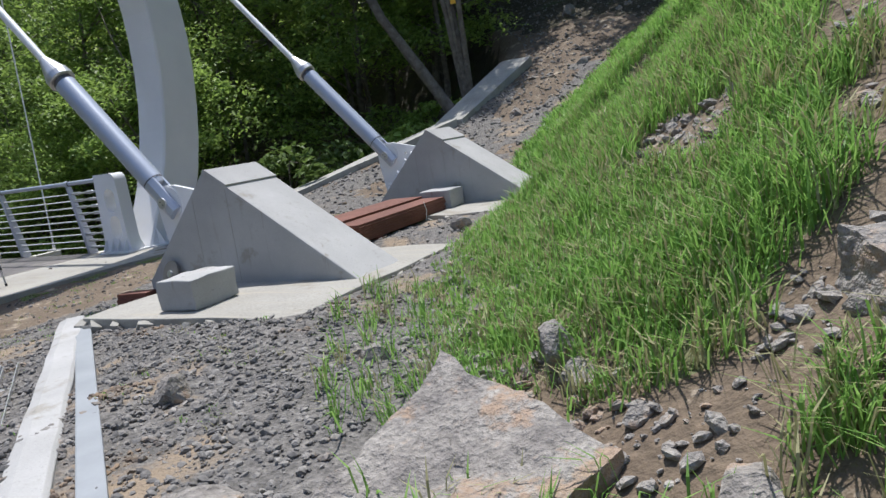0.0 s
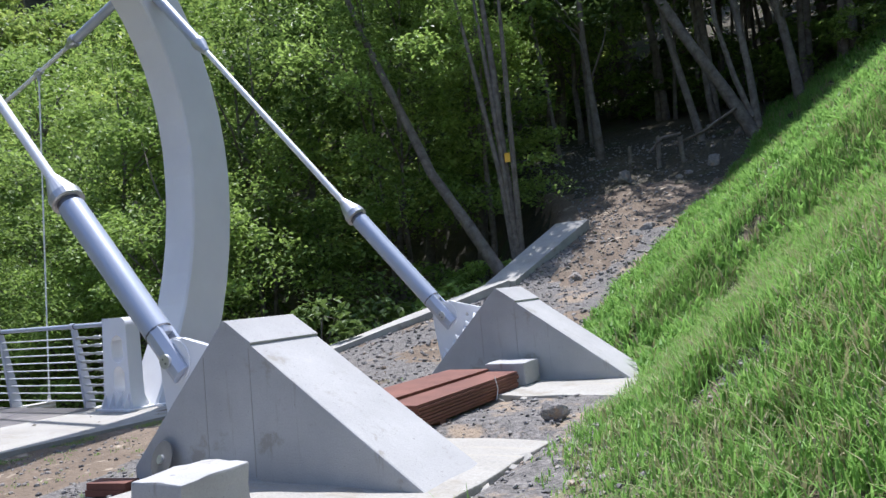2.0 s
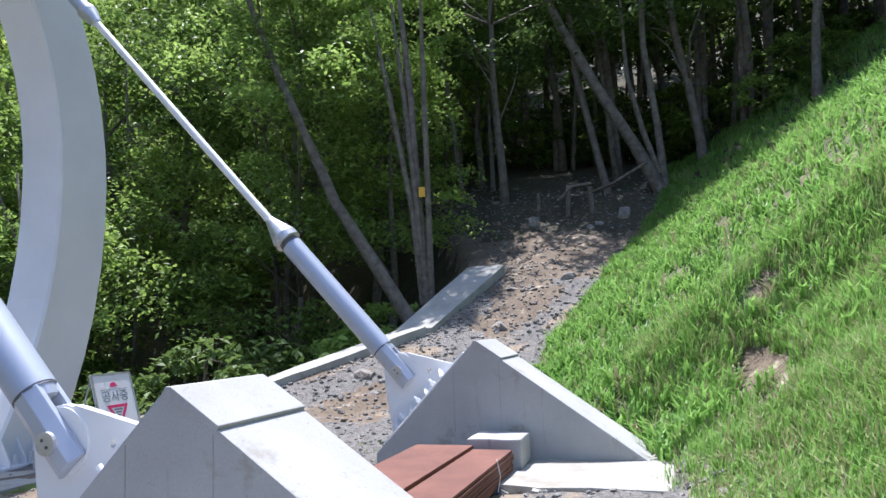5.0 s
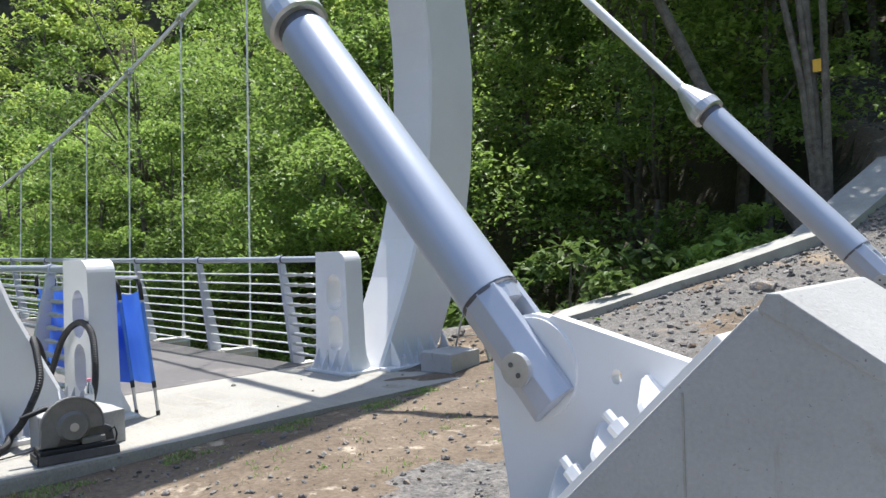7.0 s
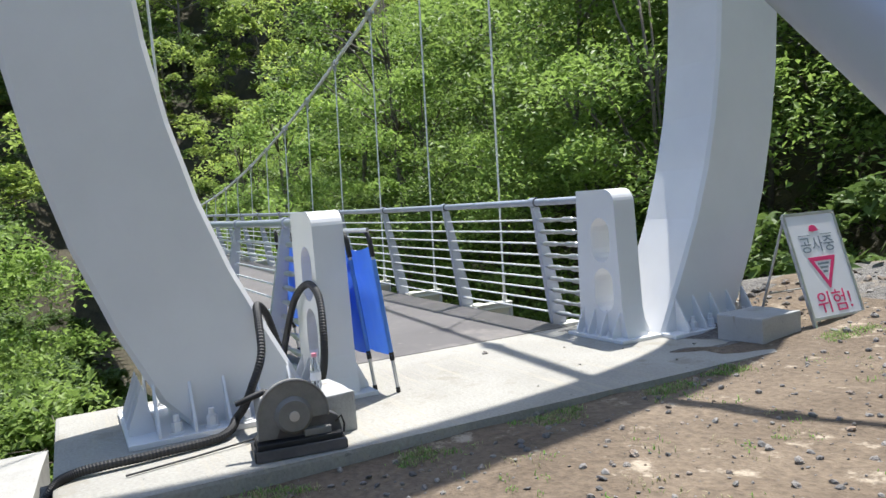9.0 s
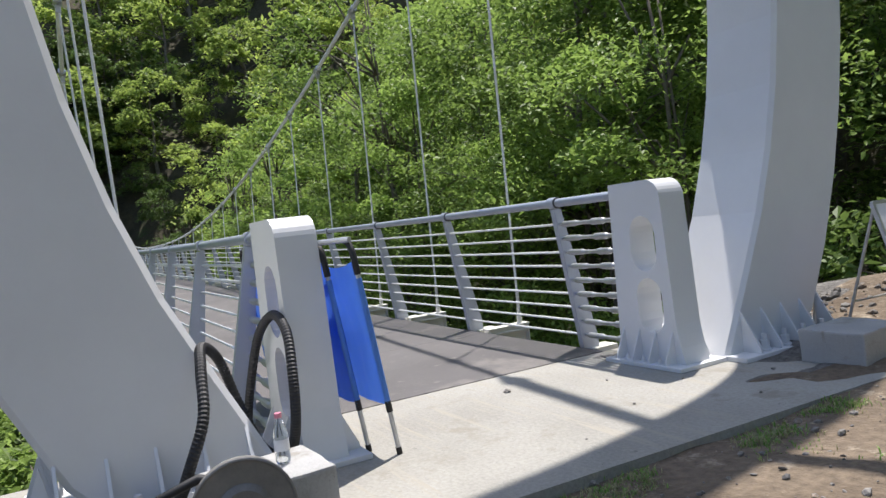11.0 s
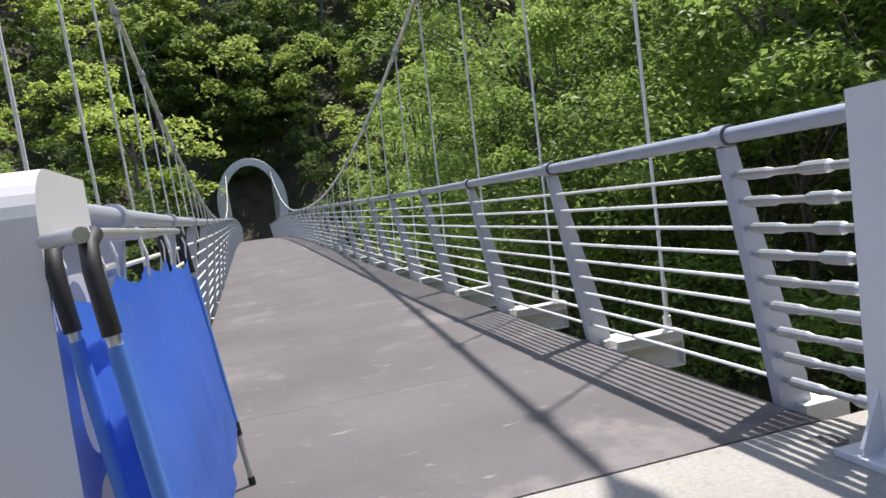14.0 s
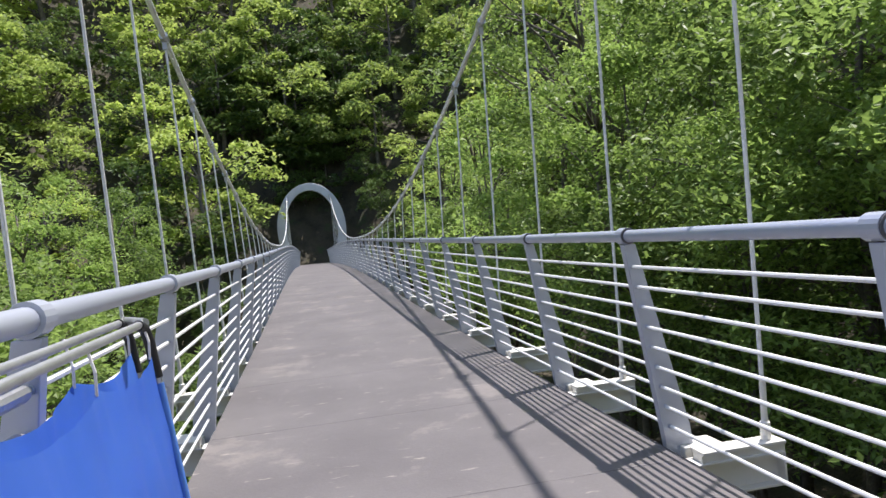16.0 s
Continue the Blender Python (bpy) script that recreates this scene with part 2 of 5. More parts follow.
def raw(name, verts, faces, mat, parent=None, smooth=False):
    me = bpy.data.meshes.new(name)
    me.from_pydata(verts, [], faces)
    me.materials.append(mat)
    if smooth:
        me.polygons.foreach_set("use_smooth", [True] * len(me.polygons))
    ob = new(name, me)
    ob.parent = parent
    return ob


def wobble(bm, amount, scale=3.0, seed=0.0):
    for v in bm.verts:
        v.co += noise.noise_vector(v.co * scale + Vector((seed, seed * 0.7, 0))) * amount
    return bm


# ---- the ground ----
def lerp(v, table):
    """Straight lines between the pairs of a table."""
    return float(np.interp(v, [a for a, _ in table], [b for _, b in table]))


EDGE = ((-14, 12.0), (-4, 6.5), (-2, 5.0), (-0.5, 3.5), (1, 2.1), (3.4, 0.85), (6.3, 0.62), (7.4, 0.3), (8.2, -0.8), (10, -1.2), (12.3, -1.3), (16, -0.6), (20, 0.2), (40, 2.0))
TRAIL = ((-20, 0.0), (0, 0.05), (2, 0.1), (4.5, 0.18), (7, 0.24), (8.4, 0.22), (9.8, 0.37), (11.3, 0.78), (13.1, 1.33), (14.5, 1.9), (16.1, 2.55), (18, 3.2), (19.5, 3.95), (21, 4.8), (24, 6.0), (40, 11.0))
SHORE = ((-20, -3.5), (-3, -5.2), (1.9, -6.0), (1.95, -7.65), (8.55, -7.65), (8.8, -7.3), (10, -6.4), (11.3, -5.4), (13.1, -4.2), (14, -4.1), (16.2, -3.75), (18, -4.5), (24, -9), (40, -16))
STEEP = ((-6, 0.45), (0, 0.55), (3, 0.70), (7, 0.80), (14, 0.72), (40, 0.5))


def height(x, y):
    trail, shore = lerp(y, TRAIL), lerp(y, SHORE)
    near = trail + lerp(x, ((-5.6, -0.24), (-3.5, -0.16), (-1.7, 0.02), (0.5, 0.12), (3, 0.15))) * (1.0 if y < 7 else max(0.0, 1 - (y - 7) / 1.8))
    if -3 < x < 2 and 0 < y < 9:
        # gravel banked up round the pads
        for x0, x1, y0, y1, top, more in ((-1.52, 0.56, 1.79, 4.15, 0.265, 0.05), (-0.9, 0.66, 5.5, 7.55, 0.345, 0.03)):
            d = math.hypot(max(x0 - x, 0, x - x1), max(y0 - y, 0, y - y1))
            near = near + more * math.exp(-(d / 0.7) ** 2) if d > 0 else min(near, top - 0.09)
            if d > 0:
                near = min(near, top - 0.03 + d * 0.5)
    past = x - lerp(y, EDGE)
    if past > 0:
        near += lerp(y, STEEP) * (past - 0.5 * (1 - math.exp(-past * 2)) * 0.5)
        near = min(near, 26 + 0.1 * past)
    if y < -3 and x < 2:
        near -= 0.25 * (-3 - y) * min(1, (2 - x) / 4)
    if y > 20:
        near = max(near, 3.0 + (y - 20) * 0.5)
    off = shore - x
    if off > 0:
        bank = near - 0.25 - 1.1 * off
        floor_z = -7.5
        hill = max(0.0, -62 - x) * 0.72
        hill_r = max(0.0, y - 20) * 0.5 + (10.5 if y > 41 else max(0.0, y - 20) * 0.5)
        hill_l = max(0.0, -16 - y) * 0.45
        far = floor_z + min(95.0, hill + hill_r + hill_l + 0.15 * math.hypot(hill, hill_r))
        z = max(bank, far)
        if -100 < x < -70 and abs(y - 5.2) < 16:
            z = min(z, max(-0.35, -7.5 + (-70 - x) * 0.9) + max(0.0, -83 - x) * 0.8 + max(0.0, abs(y - 5.2) - 3.5) * 0.8)
        return z + 0.5 * noise.noise(Vector((x * 0.12, y * 0.12, 0))) * min(1, off)
    rough_amt = 0.035 if past < 0 else 0.09
    return near + rough_amt * noise.noise(Vector((x * 1.1, y * 1.1, 3))) + 0.02 * noise.noise(Vector((x * 4, y * 4, 7)))


def bare(x, y):
    """How worn the bank's grass is at a place."""
    return noise.noise(Vector((x * 1.1, y * 1.1, 20))) * 0.6 + noise.noise(Vector((x * 2.7, y * 2.7, 30))) * 0.4


def worn_at(x, y):
    """Above this the bank is bare; its near, upper part has lost most grass."""
    return 0.34 - 0.42 * max(0.0, min(1.0, (x - 2.7) / 1.0)) * max(0.0, min(1.0, (3.6 - y) / 1.5))


def ground_kind(x, y):
    n = noise.noise(Vector((x * 0.7, y * 0.7, 9)))
    if x < lerp(y, SHORE) - 0.1 or y > 19.0 + n * 1.2 or y < -8:
        return 3
    past = x - lerp(y, EDGE)
    if past > 0.35 * n:
        return 0 if y < 2.2 and past < 0.75 + 0.7 * n or bare(x, y) > worn_at(x, y) - 0.08 else 2
    if -5.9 + 0.5 * n < x < -3.3 + 0.7 * n and y < 8 or y > 15.5 or y > 7.6 and n > 0.16:
        return 0
    return 1


def ground_sheet():
    def steps(stops):
        out = []
        for lo, hi, d in stops:
            out += list(np.arange(lo, hi, d))
        return out
    xs = steps(((-900, -260, 80), (-260, -120, 10), (-120, -20, 3.0), (-20, -9, 0.8), (-9, 6, 0.16), (6, 20, 1.0), (20, 100, 8), (100, 901, 100)))
    ys = steps(((-900, -140, 90), (-140, -20, 6), (-20, -4, 1.0), (-4, 12, 0.16), (12, 22, 0.35), (22, 60, 2.0), (60, 160, 8), (160, 901, 90)))
    verts = [(x, y, height(x, y)) for y in ys for x in xs]
    w = len(xs)
    faces = [(j * w + i, j * w + i + 1, (j + 1) * w + i + 1, (j + 1) * w + i) for j in range(len(ys) - 1) for i in range(w - 1)]
    ob = raw("ground", verts, faces, SOIL, smooth=True)
    for m in (GRAVEL, BANK, FOREST_FLOOR):
        ob.data.materials.append(m)
    ob.data.polygons.foreach_set("material_index", [ground_kind((xs[i] + xs[i + 1]) / 2, (ys[j] + ys[j + 1]) / 2) for j in range(len(ys) - 1) for i in range(w - 1)])
    return tagged(ob, "gravel, brown soil and grassy bank above a wooded ravine", "ground", kind="structure")


ground_sheet()


# ---- abutment slab and retaining edges ----
def abutment(name, mirror_x=None):
    s = thing(name, "pale concrete bridge abutment slab with worn rounded edge", "slab", kind="structure")
    prof = [(-7.72, 2.0), (-5.64, 2.0), (-5.60, 4.1), (-5.57, 7.2), (-5.54, 8.6), (-7.72, 8.6)]
    part("slab_body", prism(prof, -2.2, 0.0, "z", 0.03), CONCRETE_SLAB, s)
    if mirror_x is not None:
        s.matrix_world = Matrix.Translation((mirror_x, 10.4, 0)) @ Matrix.Rotation(math.pi, 4, "Z")
    return s


abutment("pavement_slab")
abutment("pavement_slab_far", -86.2)


def edging(name, line, widths, thick, label):
    """A concrete strip along a line of points, with a rough gravel side."""
    bm = bmesh.new()
    rows = []
    for i, p in enumerate(line):
        p = Vector(p)
        a, b = Vector(line[max(i - 1, 0)]), Vector(line[min(i + 1, len(line) - 1)])
        side = Vector((b.y - a.y, a.x - b.x, 0)).normalized()
        w = widths[i] / 2
        rows.append([bm.verts.new(p + side * s * w + Vector((0, 0, dz))) for s, dz in ((-1, 0), (1, 0), (1, -thick), (-1, -thick))])
    for a, b in zip(rows, rows[1:]):
        for k in range(4):
            bm.faces.new((a[k], a[(k + 1) % 4], b[(k + 1) % 4], b[k]))
    bm.faces.new(rows[0])
    bm.faces.new(list(reversed(rows[-1])))
    bmesh.ops.subdivide_edges(bm, edges=bm.edges[:], cuts=3, use_grid_fill=True)
    wobble(bm, 0.02, 2.0)
    return tagged(part(name, bm, CONCRETE_OLD), label, "retaining wall", kind="structure")


edging("pavement_edge", [(-7.1, 8.6, 0.05), (-6.1, 9.8, 0.42), (-5.15, 11.3, 0.85), (-3.95, 13.1, 1.42)], [0.6, 0.6, 0.62, 0.7], 0.5, "weathered concrete strip beside the gravel trail")
edging("pavement_ramp", [(-3.95, 13.1, 1.40), (-3.34, 16.0, 2.70)], [0.75, 0.9], 0.4, "tilted concrete ramp slab with broken gravelly side")
edging("pavement_edge_low", [(-8.15, 1.85, -0.50), (-8.45, -4.0, -0.64)], [1.3, 1.3], 1.2, "pale concrete retaining strip above the ravine")


# ---- towers ----
MID = 5.17
TOWER_X, FAR_X, SPAN_MID = -6.94, -79.1, -43.0


def tower_line(n=40):
    """The tower's middle line in (y, z) from one foot over the top to the other, with the breadth and depth there."""
    out = []
    for i in range(n + 1):
        a = -0.834 + (math.pi + 1.668) * i / n
        rise = 4.69 if math.sin(a) < 0 else 4.05
        y, z = -2.91 * math.cos(a), 3.475 + rise * math.sin(a)
        k = max(0.0, math.sin(a))
        out.append((y, max(z, 0.0), 0.80 - 0.08 * k, 0.66 - 0.08 * k))
    return out


def tower(name, label, at):
    t = thing(name, label, "bridge tower", at)
    bm = bmesh.new()
    line = tower_line()
    rows = []
    for i, (y, z, w, d) in enumerate(line):
        y0, z0 = line[max(i - 1, 0)][:2]
        y1, z1 = line[min(i + 1, len(line) - 1)][:2]
        out = Vector((0, -(z1 - z0), y1 - y0)).normalized()
        if i in (0, len(line) - 1):
            out = Vector((0, -1 if i == 0 else 1, 0))
        c = Vector((0, y, z))
        ring = []
        for du, dv in ((0.5, 0.46), (0.46, 0.5), (-0.46, 0.5), (-0.5, 0.46), (-0.5, -0.46), (-0.46, -0.5), (0.46, -0.5), (0.5, -0.46)):
            ring.append(bm.verts.new(c + out * (du * w) + Vector((dv * d, 0, 0))))
        rows.append(ring)
    for a, b in zip(rows, rows[1:]):
        for k in range(8):
            bm.faces.new((a[k], a[(k + 1) % 8], b[(k + 1) % 8], b[k]))
    bm.faces.new(rows[0])
    bm.faces.new(list(reversed(rows[-1])))
    part("arch", bm, WHITE, t)
    for s in (-1, 1):
        y = 2.17 * s
        base = part("base_plate", box(-0.50, 0.50, y - 0.60, y + 0.60, 0.0, 0.035, 0.006), WHITE, t)
        for k in range(5):
            u = -0.42 + 0.21 * k
            for f in (-1, 1):
                part("gusset", prism([(f * 0.31, 0.035), (f * 0.48, 0.035), (f * 0.48, 0.07), (f * 0.31, 0.36)], y + u - 0.008, y + u + 0.008, "y"), WHITE, base)
                if k < 4:
                    part("bolt", bolt(f * 0.42, y + u + 0.105, 0.035, 0.034, 0.12), WHITE, base)
        for k in range(4):
            u = -0.27 + 0.18 * k
            for f in (-1, 1):
                lean = 0.1 * f * s
                part("gusset", prism([(y + f * 0.42, 0.035), (y + f * 0.58, 0.035), (y + f * 0.58, 0.07), (y + f * (0.42 + (0.06 if f * s > 0 else -0.04)), 0.34)], u - 0.008, u + 0.008, "x"), WHITE, base)
                if k < 3:
                    part("bolt", bolt(u + 0.09, y + f * 0.51, 0.035, 0.034, 0.12), WHITE, base)
    return t


tower("suspension_tower", "white painted steel arch tower bolted to the concrete slab", pose(TOWER_X, MID, 0))
tower("suspension_tower", "white painted steel arch tower at the wooded far bank", pose(FAR_X, MID + 0.07, 0))


# ---- deck, beams, rails ----
BAY, POST_X, HANG_X = 1.97, -8.03, -9.785
BAYS = 36
DECK_END = -78.2


def lift(x):
    """The deck's slight hump."""
    return 0.36 * max(0.0, 1 - ((x - SPAN_MID) / 35.2) ** 2) ** 2


def deck():
    d = thing("bridge_deck", "dark grey-brown board deck of a suspension footbridge", "bridge deck", kind="structure")
    x = -7.715
    while x > DECK_END:
        x2 = max(x - BAY, DECK_END)
        za, zb = lift(x), lift(x2)
        part("deck_panel", prism([(x - 0.004, za), (x2, zb), (x2, zb - 0.06), (x - 0.004, za - 0.06)], MID - 1.42, MID + 1.38, "y", 0.004), DECK, d)
        x = x2
    for y in (MID - 0.95, MID + 0.95):
        bm = bmesh.new()
        n = 24
        for i in range(n):
            a, b = -7.9 + (DECK_END + 7.9) * i / n, -7.9 + (DECK_END + 7.9) * (i + 1) / n
            prism([(a, lift(a) - 0.07), (b, lift(b) - 0.07), (b, lift(b) - 0.32), (a, lift(a) - 0.32)], y - 0.06, y + 0.06, "y", 0, bm)
        part("girder", bm, CREAM, d)
    return d


deck()


def cross_beam(x):
    """A white I-shaped beam under the deck whose ends stick out on both sides."""
    z = lift(x)
    b = thing("cross_beam", "cream painted steel cross beam jutting out under the deck", "beam", pose(x, MID, z), group="cross beams of the footbridge")
    part("web", box(-0.008, 0.008, -2.0, 2.0, -0.24, -0.075), CREAM, b)
    part("flange", box(-0.075, 0.075, -2.0, 2.0, -0.075, -0.061, 0.002), CREAM, b)
    part("flange", box(-0.075, 0.075, -2.0, 2.0, -0.254, -0.24, 0.002), CREAM, b)
    for s in (-1, 1):
        lo, hi = min(s * 1.5, s * 2.02), max(s * 1.5, s * 2.02)
        part("end_flange", box(-0.07, 0.07, lo, hi, -0.02, 0.0, 0.003), CREAM, b)
        part("end_web", box(-0.05, 0.05, lo, hi, -0.10, -0.02), CREAM, b)
        part("end_plate", box(-0.075, 0.075, s * 2.0 - 0.006, s * 2.0 + 0.006, -0.25, -0.065, 0.002), CREAM, b)
    return b


first = cross_beam(HANG_X)
for k in range(1, BAYS - 1):
    x = HANG_X - BAY * k
    copy_thing(first, pose(x, MID, lift(x)))

WIRES = 9


def rail_side(s, name, label):
    """One railing: tapered posts that lean in, a round top rail, nine wires with their turnbuckles."""
    r = thing(name, label, "railing")
    foot, top = MID + s * 1.475, MID + s * 1.287

    def at_height(h):
        return foot + (top - foot) * h / 1.25

    posts = [POST_X - BAY * k for k in range(BAYS)]
    m0 = None
    for k, x in enumerate(posts):
        z = lift(x)
        if m0 is None:
            bm = bmesh.new()
            # the post: a plate, broad at the foot, with its inner edge flush to the wires
            prof = [(foot - s * 0.045, -0.16), (foot + s * 0.12, -0.16), (foot + s * 0.095, 0.10), (at_height(1.2) + s * 0.04, 1.2), (at_height(1.2) - s * 0.035, 1.2)]
            prism(prof, -0.028, 0.028, "x", 0.004, bm)
            post = part("post", bm, BLUE_GREY, r)
            foot_bm = box(-0.09, 0.09, min(foot + s * 0.02, foot + s * 0.26), max(foot + s * 0.02, foot + s * 0.26), -0.14, -0.02, 0.006)
            shoe = part("shoe", foot_bm, CREAM, post)
            ring = part("collar", tube([(-0.045, top, 1.25), (0.045, top, 1.25)], 0.050, 18), BLUE_GREY, post)
            part("joint_ring", tube([(s * 0.044, top, 1.25), (s * 0.053, top, 1.25)], 0.0465, 18), DARK_STEEL, post)
            for w in range(WIRES):
                h = 0.10 + w * 0.121
                part("grommet", tube([(-0.036, at_height(h) - s * 0.012, h), (0.036, at_height(h) - s * 0.012, h)], 0.016, 8), BLUE_GREY, post)
            post.location = (x, 0, z)
            m0 = post
        else:
            c = copy_thing(m0, pose(x, 0, z))
    bm = bmesh.new()
    xs = [-7.26] + posts
    tube([(x, top, lift(x) + 1.25) for x in xs], 0.036, 14, bm)
    part("top_rail", bm, BLUE_GREY, r, smooth=True)
    for w in range(WIRES):
        h = 0.10 + w * 0.121
        y = at_height(h) - s * 0.012
        part("wire", tube([(x, y, lift(x) + h) for x in posts], 0.0105, 7), WIRE, r)
        bm = tube([(posts[0], y, h), (-7.98, y, h), (-7.95, y, h), (-7.78, y, h), (-7.74, y, h), (-7.60, y, h), (-7.57, y, h), (-7.44, y, h), (-7.42, y, h), (-7.25, y, h)],
                  [0.011, 0.011, 0.024, 0.024, 0.016, 0.016, 0.027, 0.027, 0.018, 0.018], 10)
        buckle = part("turnbuckle", bm, STEEL, r)
        part("lug", tube([(-7.285, y - 0.012, h), (-7.285, y + 0.012, h)], 0.032, 14), WHITE, buckle)
    return r


rail_side(1, "guard_railing", "blue-grey steel railing with leaning posts and nine wires")
rail_side(-1, "guard_railing", "blue-grey steel railing with leaning posts above the ravine")


# ---- cables and hangers ----
SADDLE_Z, LOW_Z = 6.65, 1.75


def cable_z(x):
    return LOW_Z + (SADDLE_Z - LOW_Z) * (abs(x - SPAN_MID) / 36.0) ** 2.5


def main_cable(s):
    y, low = MID + s * 2.06, MID + s * 1.94
    c = thing("main_cable", "white sheathed main suspension cable sagging between the towers", "cable")
    n = 80
    xs = [TOWER_X + (FAR_X - TOWER_X) * i / n for i in range(n + 1)]
    part("strand", tube([(x, y, cable_z(x)) for x in xs], 0.035, 10), WIRE, c, smooth=True)
    for x0, d in ((TOWER_X, -1), (FAR_X, 1)):
        a, b = x0 + d * 0.25, x0 + d * 1.75
        part("sleeve", tube([(a, y, cable_z(a)), (b, y, cable_z(b))], 0.075, 16), BLUE_GREY, c, smooth=True)
        e = b + d * 0.25
        part("collar", tube([(b, y, cable_z(b)), (b + d * 0.08, y, cable_z(b + d * 0.08)), (e, y, cable_z(e))], [0.10, 0.10, 0.04], 16), STEEL, c)
    hangers = []
    for k in range(BAYS - 1):
        x = HANG_X - BAY * k
        zc, zb = cable_z(x), lift(x) - 0.06
        h = thing("hanger", "thin white hanger rod clamped to the main cable", "hanger", pose(x, y, zb), group="hangers of the footbridge")
        part("rod", tube([(0, low - y, 0.1), (0, 0, zc - zb)], 0.0135, 8), WIRE, h)
        slope = (cable_z(x - 0.1) - cable_z(x + 0.1)) / 0.2
        part("clamp", tube([(-0.075, 0, zc - zb + slope * 0.075), (0.075, 0, zc - zb - slope * 0.075)], 0.056, 12), STEEL, h)
        part("clamp_lug", box(-0.022, 0.022, -0.03, 0.03, zc - zb - 0.15, zc - zb - 0.03, 0.004), STEEL, h)
        part("socket", tube([(0, low - y, 0.0), (0, low - y, 0.05), (0, low - y, 0.06), (0, low - y, 0.16), (0, low - y, 0.17), (0, (low - y) * 0.92, 0.42)], [0.05, 0.05, 0.03, 0.03, 0.019, 0.019], 12), CREAM, h)
        hangers.append(h)
    return c


main_cable(1)
main_cable(-1)


# ---- end pillars of the railing ----
def oval(cx, cz, w, h, n=8):
    """An upright slot with round ends, in (x, z)."""
    r = w / 2
    return [(cx + r * math.cos(a), cz + (h / 2 - r) + r * math.sin(a)) for a in (math.pi * i / n for i in range(n + 1))] + \
           [(cx + r * math.cos(a), cz - (h / 2 - r) + r * math.sin(a)) for a in (math.pi + math.pi * i / n for i in range(n + 1))]


def plate_with_holes(outline, holes, lo, hi):
    """A solid with through-holes, pushed along y from an (x, z) outline."""
    bm = bmesh.new()
    loops = []
    for loop in (outline, *holes):
        vs = [bm.verts.new((x, lo, z)) for x, z in loop]
        loops.append([bm.edges.new((vs[i], vs[(i + 1) % len(vs)])) for i in range(len(vs))])
    flat = bmesh.ops.triangle_fill(bm, use_beauty=True, use_dissolve=False, edges=[e for l in loops for e in l])
    front = [g for g in flat["geom"] if isinstance(g, bmesh.types.BMFace)]
    grown = bmesh.ops.extrude_face_region(bm, geom=front)
    bmesh.ops.translate(bm, verts=[g for g in grown["geom"] if isinstance(g, bmesh.types.BMVert)], vec=(0, hi - lo, 0))
    return bm


def end_pillar(at):
    p = thing("railing_pillar", "white steel end pillar with two slots and a bolted foot", "pillar", at, group="end pillars of the railing")
    # x runs from the back (-0.5) to the front (0)
    out = [(-0.62, 0.03), (0.03, 0.03), (0.0, 0.14), (-0.025, 0.30)]
    out += [(-0.185 + 0.13 * math.cos(a), 1.20 + 0.13 * math.sin(a)) for a in (math.pi / 2 * i / 8 for i in range(9))]
    out += [(-0.57, 1.33)]
    holes = [oval(-0.265, 0.88, 0.25, 0.40), oval(-0.255, 0.43, 0.25, 0.40)]
    body = part("body", plate_with_holes(out, holes, 0.0, 0.23), WHITE, p)
    base = part("base_plate", box(-0.68, 0.09, -0.11, 0.34, 0.0, 0.03, 0.005), WHITE, p)
    for k in range(4):
        x = -0.56 + 0.165 * k
        for y, d in ((0.0, -1), (0.23, 1)):
            part("gusset", prism([(y, 0.03), (y + d * 0.095, 0.03), (y + d * 0.095, 0.06), (y, 0.26)], x - 0.008, x + 0.008, "x"), WHITE, base)
            if k < 3:
                part("bolt", bolt(x + 0.075, y + d * 0.06, 0.03, 0.016, 0.045), WHITE, base)
    return p


pil = end_pillar(pose(-6.70, 6.41, 0))
copy_thing(pil, pose(-6.70, 3.715, 0))
copy_thing(pil, pose(-79.6, MID + 1.2, 0))
copy_thing(pil, pose(-79.6, MID - 1.5, 0))


# ---- anchor blocks, fins and stays ----
def anchor_block(at, label):
    """A wedge of cast concrete on its pad; x runs up from the steep side's foot, z from the pad's top."""
    a = thing("anchor_block", label, "anchor block", at, group="anchor blocks of the stays")
    prof = [(0.0, -0.1), (0.0, 0.02), (0.89, 0.94), (0.95, 0.945), (1.05, 0.875), (2.36, -0.04), (2.36, -0.1)]
    bm = prism(prof, 0.0, 0.64, "y", 0.018)
    part("body", bm, CONCRETE, a)
    slab = prism([(0.895, 0.932), (0.915, 0.966), (0.94, 0.966), (1.155, 0.822), (1.14, 0.795)], -0.004, 0.644, "y", 0.004)
    part("capping", slab, CONCRETE, a)
    for x in (0.73, 1.13):
        top_z = min(0.02 + x * 1.033, 0.945 - max(0, x - 0.95) * 0.70) - 0.03
        part("formwork_seam", box(x - 0.0025, x + 0.0025, -0.0025, 0.004, 0.0, top_z), CONCRETE_OLD, a)
    return a


